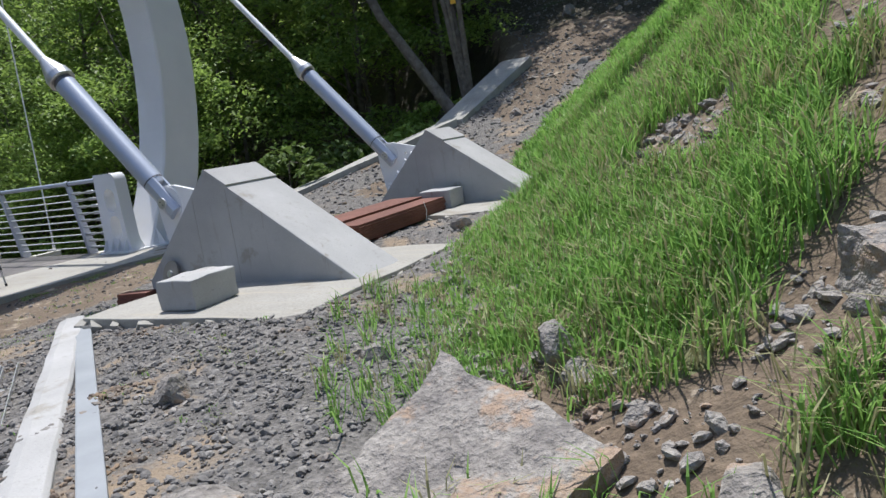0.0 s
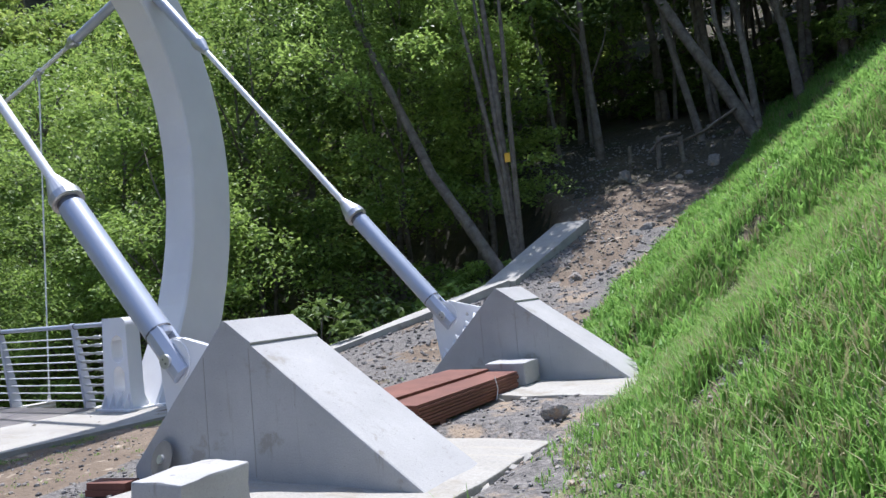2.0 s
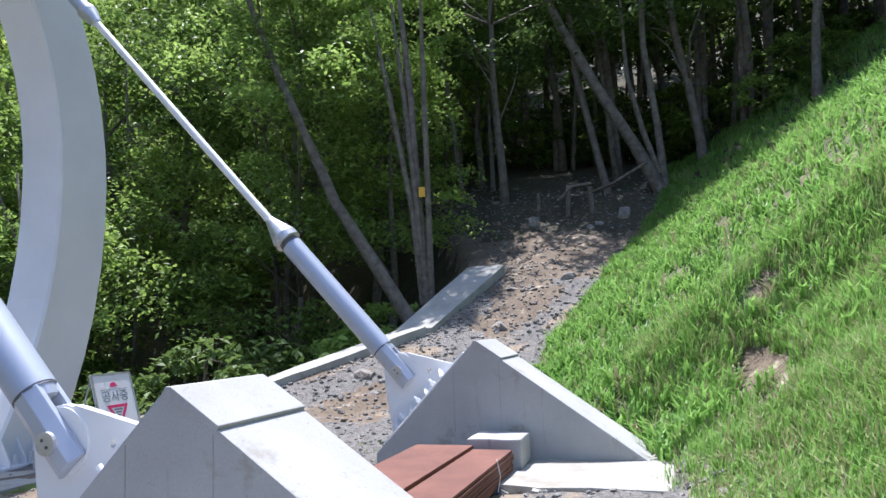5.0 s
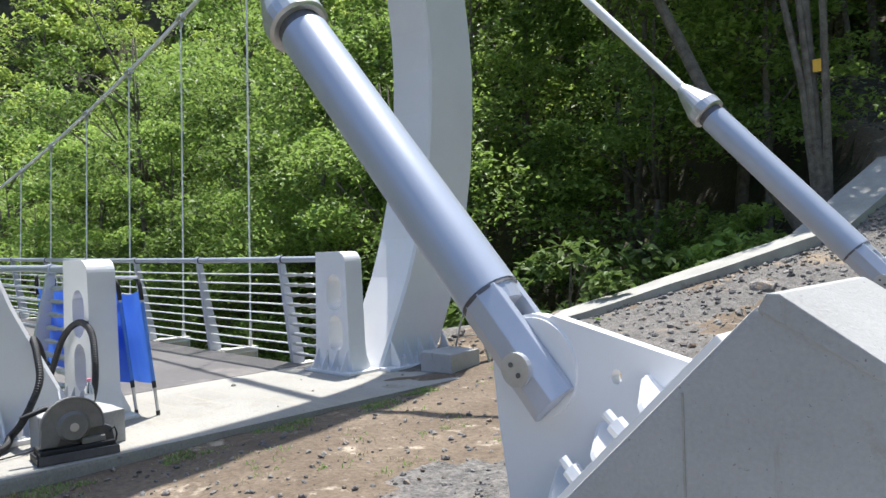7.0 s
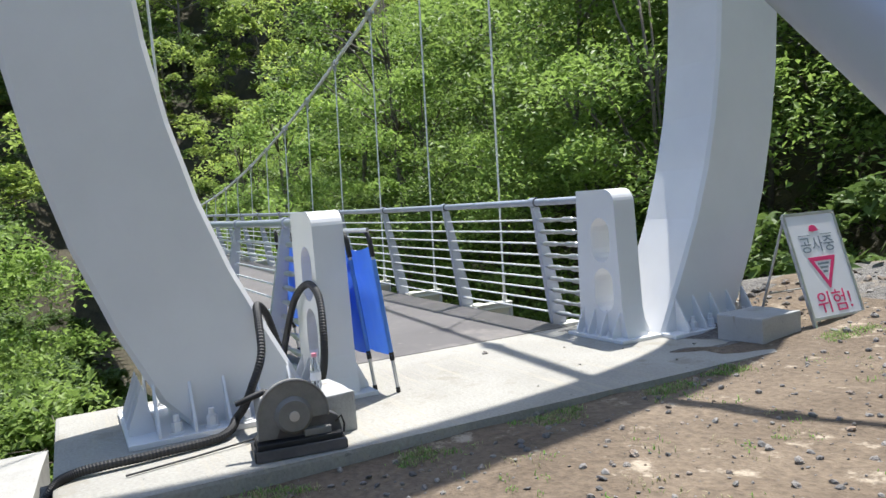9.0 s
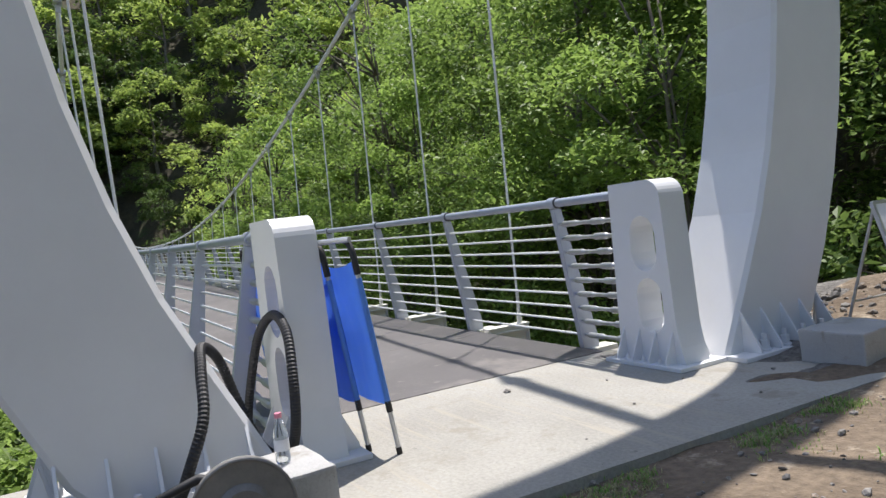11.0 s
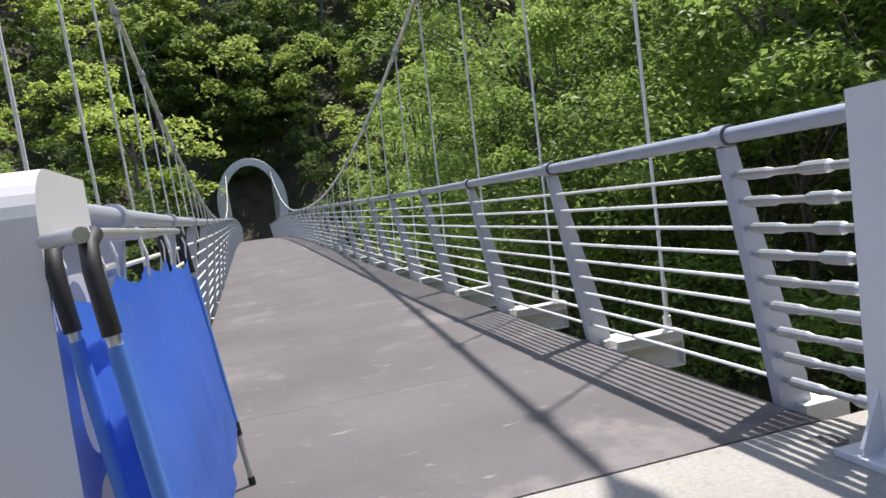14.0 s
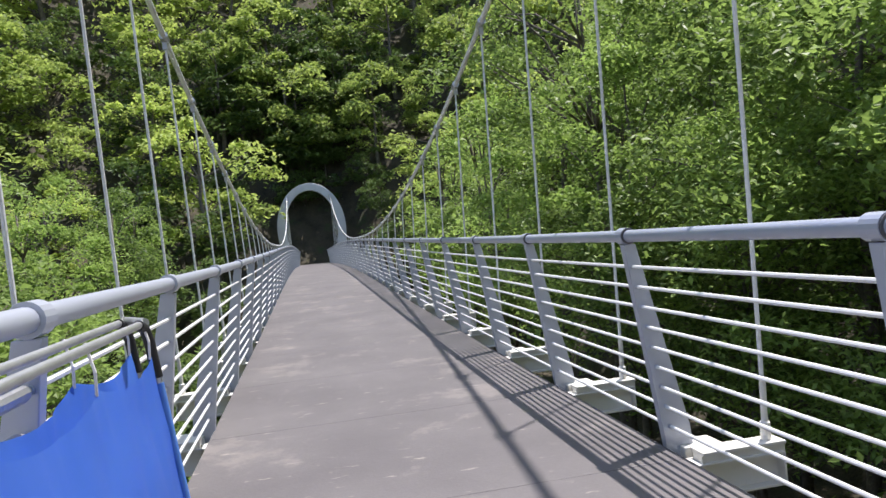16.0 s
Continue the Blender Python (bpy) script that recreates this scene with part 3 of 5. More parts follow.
def fin(at):
    """The white anchor fin on the steep side, with ribs, bolts and the pin's hole."""
    f = thing("anchor_fin", "white steel anchor fin bolted to the sloping concrete", "anchor plate", at, group="anchor fins of the stays")
    out = [(0.0, 0.0), (0.62, 0.645), (0.58, 0.67), (0.12, 0.782)]
    out += [(0.05 + 0.165 * math.cos(a), 0.62 + 0.165 * math.sin(a)) for a in (math.radians(70 + 12 * i) for i in range(11))]
    out += [(-0.10, 0.45), (-0.03, 0.0), (0.0, -0.13)]
    part("plate", plate_with_holes(out, [[(0.33 + 0.017 * math.cos(t), 0.62 + 0.022 * math.sin(t)) for t in (2 * math.pi * i / 12 for i in range(12))]], -0.022, 0.022), WHITE, f)
    part("boss", tube([(0.05, -0.034, 0.62), (0.05, 0.034, 0.62)], 0.155, 40), WHITE, f)
    slope = Matrix.Rotation(-math.atan2(0.87, 0.84), 4, "Y")
    base = part("base_plate", prism([(0.0, 0.0), (0.74, 0.767), (0.718, 0.788), (-0.022, 0.021)], -0.26, 0.26, "y", 0.004), WHITE, f)
    for k in range(4):
        d = 0.12 + 0.205 * k
        c = Vector((0.695 * d, 0, 0.72 * d))
        for s in (-1, 1):
            rib = bmesh.new()
            vs = [rib.verts.new(slope @ Vector((d, s * y, z)) + Vector((0, 0, 0.01))) for y, z in ((0.02, 0.02), (0.19, 0.02), (0.16, 0.06), (0.05, 0.125), (0.02, 0.125))]
            face = rib.faces.new(vs)
            g = bmesh.ops.extrude_face_region(rib, geom=[face])
            bmesh.ops.translate(rib, verts=[v for v in g["geom"] if isinstance(v, bmesh.types.BMVert)], vec=slope.to_3x3() @ Vector((0.018, 0, 0)))
            part("rib", rib, WHITE, base)
            if k < 3:
                part("bolt", bolt(d + 0.11, s * 0.13, 0.03, 0.027, 0.09, slope), WHITE, base)
    return f


def stay(pin, saddle, label):
    """A back stay: fork and pin, thick sleeve, cone, thin rod, and the same again below the tower."""
    pin, saddle = Vector(pin), Vector(saddle)
    way = (saddle - pin).normalized()
    length = (saddle - pin).length
    m = Matrix.Translation(pin) @ way.to_track_quat("X", "Z").to_matrix().to_4x4()
    s = thing("back_stay", label, "stay", m, group="back stays of the tower")
    for f in (-1, 1):
        # half of the fork: a hexagonal cheek that ends in an oblique cut
        bm = prism([(f * 0.036, -0.085), (f * 0.036, 0.085), (f * 0.062, 0.085), (f * 0.098, 0.03), (f * 0.098, -0.03), (f * 0.062, -0.085)], -0.14, 0.27, "x", 0.003)
        part("fork_cheek", bm, BLUE_GREY, s)
        cap = part("pin_cap", tube([(0, f * 0.096, 0), (0, f * 0.116, 0)], 0.052, 22), STEEL, s)
        for dx in (-0.02, 0.02):
            part("screw", tube([(dx, f * 0.115, 0), (dx, f * 0.119, 0)], 0.008, 10), DARK_STEEL, cap)
    part("fork_root", tube([(0.21, 0, 0), (0.27, 0, 0)], [0.088, 0.100], 24), BLUE_GREY, s)
    part("joint_ring", tube([(0.262, 0, 0), (0.276, 0, 0)], 0.102, 24), DARK_STEEL, s)
    part("sleeve", tube([(0.276, 0, 0), (1.70, 0, 0)], 0.104, 40), SATIN, s, smooth=True)
    part("lock_ring", tube([(1.70, 0, 0), (1.76, 0, 0)], 0.096, 26), DARK_STEEL, s)
    part("cone", tube([(1.75, 0, 0), (1.76, 0, 0), (1.83, 0, 0), (2.05, 0, 0), (2.08, 0, 0)], [0.118, 0.132, 0.132, 0.06, 0.048], 26), STEEL, s)
    part("rod", tube([(2.05, 0, 0), (length - 1.9, 0, 0)], 0.042, 18), WIRE, s, smooth=True)
    e = length - 1.75
    part("upper_cone", tube([(e - 0.22, 0, 0), (e - 0.2, 0, 0), (e, 0, 0), (e + 0.06, 0, 0)], [0.046, 0.056, 0.105, 0.105], 22), STEEL, s)
    part("upper_sleeve", tube([(e + 0.05, 0, 0), (length, 0, 0)], 0.085, 24), BLUE_GREY, s, smooth=True)
    return s


def pad(x0, x1, y0, y1, z1, label):
    bm = box(x0, x1, y0, y1, z1 - 0.35, z1, 0.012)
    bmesh.ops.subdivide_edges(bm, edges=[e for e in bm.edges if e.calc_length() > 0.3], cuts=8, use_grid_fill=True)
    wobble(bm, 0.016, 3.0)
    p = thing("concrete_pad", label, "pad")
    part("slab", bm, CONCRETE_SLAB, p)
    rnd = random.Random(int(y0 * 10))
    for k in range(16):
        # broken bits of the rim
        u = rnd.random()
        x, y = (x0 + (x1 - x0) * u, y0 - 0.02) if k % 2 else (x1 + 0.02, y0 + (y1 - y0) * u)
        s = rnd.uniform(0.025, 0.06)
        chunk = box(-s, s, -s * 0.7, s * 0.7, -0.05, 0.02, 0.006)
        wobble(chunk, s * 0.5, 9.0, k)
        ob = part("rim_chunk", chunk, CONCRETE_SLAB, p)
        ob.matrix_local = pose(x, y, z1 - rnd.uniform(0.035, 0.07), rnd.uniform(-20, 20), rnd.uniform(-20, 20), rnd.uniform(0, 180))
    return p


pad(-1.52, 0.56, 1.79, 4.15, 0.265, "pale concrete pad under the anchor block")
pad(-0.9, 0.66, 5.5, 7.55, 0.345, "pale concrete pad half covered by gravel")
anchor_block(pose(-1.98, 2.855, 0.28), "grey cast concrete anchor wedge with a capping and seams")
anchor_block(pose(-1.825, 6.5, 0.335), "grey cast concrete anchor wedge against the grassy bank")
fin(pose(-1.915, 3.175, 0.36))
fin(pose(-1.752, 6.84, 0.42))
stay((-1.87, 3.175, 0.985), (TOWER_X + 0.1, MID - 1.95, 6.48), "satin blue-grey stay sleeve with fork and thin white rod")
stay((-1.702, 6.84, 1.04), (TOWER_X + 0.1, MID + 2.02, 6.51), "satin blue-grey stay sleeve with fork and thin white rod")


# ---- things by the anchor blocks ----
def rough_block(name, label, at, sx, sy, sz, chip=0.02, category="concrete block"):
    bm = box(0, sx, 0, sy, 0, sz, 0.014)
    bmesh.ops.subdivide_edges(bm, edges=[e for e in bm.edges if e.calc_length() > 0.08], cuts=4, use_grid_fill=True)
    wobble(bm, chip * 0.5, 7.0, sx * 9)
    ob = part(name, bm, CONCRETE)
    ob.matrix_world = at
    return tagged(ob, label, category)


rough_block("concrete_block", "grey concrete test block with a chipped top edge on the pad", pose(-0.83, 1.96, 0.265, 0, 0, 1), 0.36, 0.47, 0.23, 0.03)
rough_block("concrete_block", "small pale concrete block beside the board stack", pose(-0.85, 6.03, 0.345, 0, 0, 1), 0.42, 0.38, 0.225)
rough_block("concrete_block", "grey concrete test block on the abutment slab", pose(-6.2, 6.97, 0.0, 0, 0, 1), 0.44, 0.48, 0.22)
rough_block("concrete_block", "dusty concrete test block behind the cut-off saw", pose(-6.33, 3.12, 0.0, 0, 0, 3), 0.42, 0.50, 0.24)


def board_stack():
    """A stack of red-brown deck boards, two side by side, each course a board of its own."""
    s = thing("board_stack", "stack of red-brown deck boards lying between the anchor blocks", "board stack", pose(-0.47, 5.05, 0.26, 0, 0, 1))
    part("bearer", box(-0.76, 0.0, -0.62, -0.52, -0.04, 0.06, 0.006), RUST_BOARD, s)
    part("bearer", box(-0.76, 0.0, 0.55, 0.65, -0.04, 0.06, 0.006), RUST_BOARD, s)
    z = 0.06
    for k in range(8):
        d = 0.026
        for x0, x1 in ((-0.77, -0.315), (-0.305, 0.0)):
            if k == 7 and x1 == 0.0:
                continue
            slip, sh = random.uniform(-0.008, 0.008), random.uniform(-0.03, 0.03)
            part("board", box(x0 + slip, x1 + slip, -0.95 + sh, 0.93 + sh, z, z + d - 0.004, 0.003), RUST_BOARD, s)
        z += d
    part("tie", tube([(0.012, 0.4, 0.05), (0.03, 0.41, 0.15), (0.012, 0.4, 0.26)], 0.004, 6), WIRE, s)
    return s


board_stack()

off = thing("timber_offcut", "short dark brown timber offcut at the block's foot", "timber", pose(-2.2, 2.62, 0.14, 0, 0, 12))
part("board", box(0, 0.32, 0, 0.14, 0, 0.045, 0.004), RUST_BOARD, off)
part("board", box(0.01, 0.33, 0.005, 0.145, 0.046, 0.09, 0.004), RUST_BOARD, off)

grind = thing("cutting_disc", "worn grey cutting disc leaning on the anchor block", "cutting disc", pose(-1.62, 2.75, 0.27, 72, 0, -10))
part("disc", tube([(0, 0.11, -0.004), (0, 0.11, 0.004)], 0.12, 30), SAW_GREY, grind)
part("hub", tube([(0, 0.11, -0.02), (0, 0.11, 0.02)], 0.03, 16), STEEL, grind)


def low_kerb():
    k = prism([(-0.11, -0.5), (-0.11, 0.10), (-0.05, 0.12), (0.07, 0.12), (0.09, 0.10), (0.09, -0.5)], 0.0, 4.46, "y", 0.006)
    bmesh.ops.subdivide_edges(k, edges=[e for e in k.edges if e.calc_length() > 1], cuts=20)
    wobble(k, 0.012, 4.0)
    ob = part("concrete_kerb", k, CONCRETE)
    ob.matrix_world = pose(1.57, -0.75, 0.09, 0, 0, 51.95)
    return tagged(ob, "narrow pale concrete kerb at the gravel's edge", "kerb")


low_kerb()
pipe = part("steel_tube", box(-0.055, 0.055, 0.0, 4.45, -0.04, 0.045, 0.008), PIPE)
pipe.matrix_world = pose(1.895, -0.654, 0.16, 0, 0, 54.5)
tagged(pipe, "pale grey galvanised square tube lying beside the kerb", "tube")
channels = thing("steel_channels", "bundle of pale grey steel channel sections on the gravel", "steel channels", pose(-0.10, -0.345, 0.12, 0, 0, 55))
for k in range(5):
    x = 0.0 + 0.105 * k
    sec = prism([(x, 0.0), (x + 0.09, 0.0), (x + 0.09, 0.05), (x + 0.084, 0.05), (x + 0.084, 0.006), (x + 0.006, 0.006), (x + 0.006, 0.05), (x, 0.05)], 0.06 * (k % 3), 1.75 + 0.05 * (k % 2), "y")
    part("channel", sec, PIPE if k % 2 else STEEL, channels)


# ---- things on the abutment ----
def cutoff_saw():
    """A cut-off saw; x runs along its base, the blade's guard stands over it."""
    s = thing("cutoff_saw", "dusty grey cut-off saw with a round blade guard", "saw", pose(-5.71, 3.235, 0.0, 0, 0, 82))
    base = box(-0.26, 0.25, -0.02, 0.24, 0.0, 0.05, 0.008)
    box(-0.24, 0.23, 0.0, 0.22, 0.05, 0.09, 0.01, base)
    part("base", base, BLACK, s)
    part("foot_rail", box(-0.25, 0.24, -0.035, -0.015, 0.004, 0.062, 0.004), DARK_STEEL, s)
    cx, cz = -0.03, 0.22
    arc = [(cx + 0.19 * math.cos(a), cz + 0.19 * math.sin(a)) for a in (math.radians(-8 + 9.8 * i) for i in range(20))]
    arc += [(cx - 0.20, cz - 0.12), (cx - 0.10, cz - 0.12), (cx - 0.07, cz - 0.03), (cx + 0.08, cz - 0.03)]
    guard = part("blade_guard", prism(arc, 0.03, 0.10, "y", 0.006), SAW_GREY, s)
    part("rim", tube([(cx + 0.192 * math.cos(a), 0.03, cz + 0.192 * math.sin(a)) for a in (math.radians(-8 + 9.8 * i) for i in range(20))], 0.007, 8), SAW_GREY, guard)
    part("guard_cover", tube([(cx, 0.0, cz), (cx, 0.028, cz)], [0.085, 0.105], 30), SAW_GREY, guard)
    part("hub", tube([(cx, -0.012, cz), (cx, 0.004, cz)], 0.028, 16), STEEL, guard)
    part("blade", tube([(cx, 0.062, cz), (cx, 0.066, cz)], 0.175, 40), DARK_STEEL, s)
    part("motor", tube([(0.04, 0.11, 0.19), (0.04, 0.24, 0.19)], [0.075, 0.068], 22), BLACK, s)
    part("arm", prism([(0.02, 0.10), (0.20, 0.06), (0.24, 0.08), (0.22, 0.17), (0.10, 0.24)], 0.06, 0.13, "y", 0.008), DARK_STEEL, s)
    part("handle", tube([(-0.10, 0.12, 0.32), (-0.18, 0.12, 0.35), (-0.29, 0.12, 0.315), (-0.33, 0.12, 0.305)], [0.022, 0.019, 0.017, 0.015], 12), BLACK, s, smooth=True)
    part("spring", tube([(0.20, 0.05, 0.14), (0.235, 0.05, 0.17), (0.25, 0.05, 0.12), (0.245, 0.06, 0.07)], 0.006, 8), BLACK, s)
    part("vice", box(0.02, 0.17, 0.02, 0.08, 0.09, 0.13, 0.006), SAW_GREY, s)
    return s


cutoff_saw()


def corrugated(points, radius, n):
    """A ribbed hose along a smooth line through points."""
    pts = [Vector(p) for p in points]
    line, radii = [], []
    for i in range(n):
        u = i / (n - 1) * (len(pts) - 1)
        k = min(int(u), len(pts) - 2)
        f = u - k
        p0, p1, p2, p3 = pts[max(k - 1, 0)], pts[k], pts[k + 1], pts[min(k + 2, len(pts) - 1)]
        line.append(0.5 * (2 * p1 + (p2 - p0) * f + (2 * p0 - 5 * p1 + 4 * p2 - p3) * f * f + (3 * p1 - p0 - 3 * p2 + p3) * f ** 3))
        radii.append(radius * (1.0 if i % 2 else 0.86))
    return tube(line, radii, 12)


hose = thing("corrugated_hose", "black corrugated cable hose looping over the slab", "hose")
part("loop", corrugated([(-7.50, 3.60, 0.03), (-7.42, 3.60, 0.2), (-7.26, 3.615, 0.45), (-7.10, 3.65, 0.70), (-6.85, 3.68, 0.82), (-6.60, 3.675, 0.75), (-6.45, 3.64, 0.55), (-6.42, 3.62, 0.35), (-6.5, 3.61, 0.2), (-6.65, 3.6, 0.1)], 0.027, 230), BLACK, hose)
part("loop", corrugated([(-6.76, 3.60, 0.08), (-6.86, 3.53, 0.16), (-6.90, 3.45, 0.4), (-6.83, 3.37, 0.64), (-6.66, 3.27, 0.74), (-6.44, 3.22, 0.66), (-6.27, 3.18, 0.48), (-6.24, 3.10, 0.30), (-6.34, 3.06, 0.16), (-6.46, 3.04, 0.08)], 0.027, 210), BLACK, hose)
part("run", corrugated([(-6.48, 3.04, 0.07), (-6.26, 2.90, 0.035), (-6.18, 2.5, 0.035), (-6.14, 2.12, 0.035), (-6.08, 1.98, -0.03), (-6.15, 1.85, -0.32), (-6.5, 1.5, -0.45)], 0.028, 240), BLACK, hose)
part("cord", tube([(-6.0, 3.3, 0.08), (-6.12, 3.05, 0.02), (-6.05, 2.7, 0.012), (-5.98, 2.35, 0.012)], 0.006, 8), BLACK, hose)


def bottle():
    b = thing("water_bottle", "clear plastic bottle with a pink cap on the block", "bottle", pose(-6.14, 3.47, 0.245))
    part("body", tube([(0, 0, 0), (0, 0, 0.01), (0, 0, 0.13), (0, 0, 0.17), (0, 0, 0.19), (0, 0, 0.2)], [0.028, 0.033, 0.033, 0.022, 0.013, 0.013], 18), CLEAR, b, smooth=True)
    part("label_band", tube([(0, 0, 0.055), (0, 0, 0.105)], 0.0338, 18, cap=False), SIGN_WHITE, b)
    part("cap", tube([(0, 0, 0.197), (0, 0, 0.218)], 0.016, 16), PINK, b)


bottle()


def tarp_board(at, label):
    """A folding stand of bent tube with a blue tarpaulin on each side; x runs along it, the two sides spread in y."""
    s = thing("folding_barrier", label, "barrier", at, group="blue folding barriers")
    long_x = 1.95
    for f in (-1, 1):
        near_x, far_x = 0.09 * f, 0.09 * f - long_x

        def y_at(z, f=f):
            return f * 0.052 + 0.135 * (1 - z / 1.2)
        frame_pts = [(near_x, y_at(0.03), 0.03), (near_x, y_at(1.12), 1.12), (near_x - 0.03, y_at(1.175), 1.175), (near_x - 0.09, y_at(1.19), 1.19), (far_x + 0.09, y_at(1.19), 1.19), (far_x + 0.03, y_at(1.175), 1.175), (far_x, y_at(1.12), 1.12), (far_x, y_at(0.03), 0.03)]
        fr = part("tube_frame", tube(frame_pts, 0.013, 12), STEEL, s, smooth=True)
        for x, d in ((near_x, -1), (far_x, 1)):
            part("corner_sleeve", tube([(x, y_at(1.0), 1.0), (x, y_at(1.12), 1.12), (x + d * 0.03, y_at(1.172), 1.172), (x + d * 0.10, y_at(1.19), 1.19)], 0.018, 12), BLACK, fr, smooth=True)
            part("foot_cap", tube([(x, y_at(0.0), 0.0), (x, y_at(0.04), 0.04)], 0.016, 12), BLACK, fr)
            part("ferrule", tube([(x, y_at(0.24), 0.24), (x, y_at(0.30), 0.30)], 0.017, 12), BLACK, fr)
        cloth = bmesh.new()
        nx, nz = 60, 20
        grid = []
        for i in range(nx + 1):
            col = []
            for j in range(nz + 1):
                u, v = i / nx, j / nz
                tie = abs(math.sin(math.pi * u * 3))
                z = 0.28 + 0.80 * v - 0.045 * tie * v - 0.02 * tie * (1 - v)
                sag = 0.026 * math.sin(math.pi * u) * math.sin(math.pi * v) + 0.014 * noise.noise(Vector((u * 9, v * 3, f))) + 0.007 * noise.noise(Vector((u * 30, v * 4, f * 3)))
                col.append(cloth.verts.new((near_x - long_x * u, y_at(z) + f * sag, z)))
            grid.append(col)
        for i in range(nx):
            for j in range(nz):
                cloth.faces.new((grid[i][j], grid[i + 1][j], grid[i + 1][j + 1], grid[i][j + 1]))
        bmesh.ops.solidify(cloth, geom=cloth.faces[:], thickness=0.003)
        tp = part("tarpaulin", cloth, TARP, s, smooth=True)
        for x in (near_x, far_x):
            part("seam_sleeve", tube([(x, y_at(0.27), 0.27), (x, y_at(0.98), 0.98)], 0.0165, 10), TARP, tp, smooth=True)
        for k in range(4):
            x = near_x - 0.05 - (long_x - 0.1) * k / 3
            part("cord", tube([(x, y_at(1.07), 1.07), (x + 0.012, y_at(1.13) + 0.012, 1.13), (x, y_at(1.2), 1.205)], 0.004, 6), SIGN_WHITE, tp)
    for x in (0.0, -long_x):
        part("spacer", tube([(x - 0.09, -0.052, 1.19), (x + 0.09, 0.052, 1.19)], 0.016, 10), STEEL, s, smooth=True)
    return s


tarp_board(pose(-6.66, 4.005, 0.0) @ Matrix.Diagonal((1, 1, 0.985, 1)), "long blue tarpaulin barrier on a tube stand, leaning on the pillar")


def text_mesh(name, words, size, mat, m, parent):
    cu = bpy.data.curves.new(name, "FONT")
    cu.body, cu.size, cu.align_x, cu.align_y, cu.extrude = words, size, "CENTER", "CENTER", 0.0012
    tmp = new("lettering_tmp", cu)
    dg = bpy.context.evaluated_depsgraph_get()
    me = bpy.data.meshes.new_from_object(tmp.evaluated_get(dg))
    bpy.data.objects.remove(tmp)
    me.materials.clear()
    me.materials.append(mat)
    ob = new(name, me)
    ob.parent = parent
    ob.matrix_local = m
    return ob


def warning_sign():
    s = thing("warning_sign", "white construction warning sign with red triangle, on folding legs", "sign", pose(-5.69, 7.87, 0.0, 0, 0, 87))
    lean = Matrix.Rotation(math.radians(-17), 4, "X")
    # the panel's own frame: x across, z up it
    def leaned(bm):
        bm.transform(lean)
        return bm
    panel = part("panel", leaned(box(-0.29, 0.29, -0.008, 0.008, 0.14, 1.02, 0.004)), SIGN_WHITE, s)
    fr = bmesh.new()
    for x in (-0.30, 0.30):
        box(x - 0.012, x + 0.012, -0.014, 0.014, 0.0, 1.03, 0.002, fr)
    for z in (0.13, 1.03):
        box(-0.3, 0.3, -0.014, 0.014, z - 0.012, z + 0.012, 0.002, fr)
    part("panel_frame", leaned(fr), STEEL, s)
    for x in (-0.29, 0.29):
        part("rear_leg", tube([(x, 0.29, 0.98), (x, 0.62, 0.0)], 0.011, 8), STEEL, s)
    part("crossbar", tube([(-0.29, 0.52, 0.3), (0.29, 0.52, 0.3)], 0.008, 8), STEEL, s)
    up = lean @ Matrix.Translation((0, -0.0095, 0)) @ Matrix.Rotation(math.pi / 2, 4, "X")
    text_mesh("lettering", "위험!", 0.20, SIGN_RED, up @ Matrix.Translation((0, 0.245, 0)), panel)
    text_mesh("lettering", "공사중", 0.15, SIGN_INK, up @ Matrix.Translation((0, 0.745, 0)), panel)
    outer = [(-0.165, 0.645), (0.165, 0.645), (0.0, 0.365)]
    inner = [(-0.105, 0.61), (0.105, 0.61), (0.0, 0.432)]
    tri = plate_with_holes(outer, [inner], -0.0115, -0.009)
    part("triangle", leaned(tri), SIGN_RED, panel)
    for z, w in ((0.585, 0.13), (0.552, 0.09), (0.515, 0.05)):
        part("small_print", leaned(box(-w / 2, w / 2, -0.011, -0.009, z - 0.009, z + 0.009)), SIGN_INK, panel)
    part("divider", leaned(box(-0.2, -0.06, -0.011, -0.009, 0.835, 0.841)), SIGN_INK, panel)
    part("divider", leaned(box(0.06, 0.2, -0.011, -0.009, 0.835, 0.841)), SIGN_INK, panel)
    helm = [(0.05 * math.cos(a), 0.885 + 0.04 * math.sin(a)) for a in (math.pi * i / 10 for i in range(11))] + [(-0.06, 0.875), (-0.02, 0.866), (0.065, 0.875)]
    part("emblem", leaned(prism(helm, -0.0115, -0.009, "y")), SIGN_RED, panel)
    return s


warning_sign()


def debris():
    """A low heap of pallets and tools at the far end of the bridge."""
    d = thing("debris_heap", "heap of dark reddish building debris at the bridge's far end", "debris", pose(-82.2, MID, 0.0))
    rnd = random.Random(5)
    for k in range(16):
        bm = box(-0.5, 0.5, -0.08, 0.08, -0.06, 0.06, 0.01)
        bm.transform(pose(rnd.uniform(-0.5, 0.5), rnd.uniform(-1.2, 1.2), 0.07 + 0.035 * k, rnd.uniform(-8, 8), rnd.uniform(-8, 8), rnd.uniform(40, 140)))
        part("plank", bm, RUST_BOARD if k % 3 else STEEL, d)


debris()


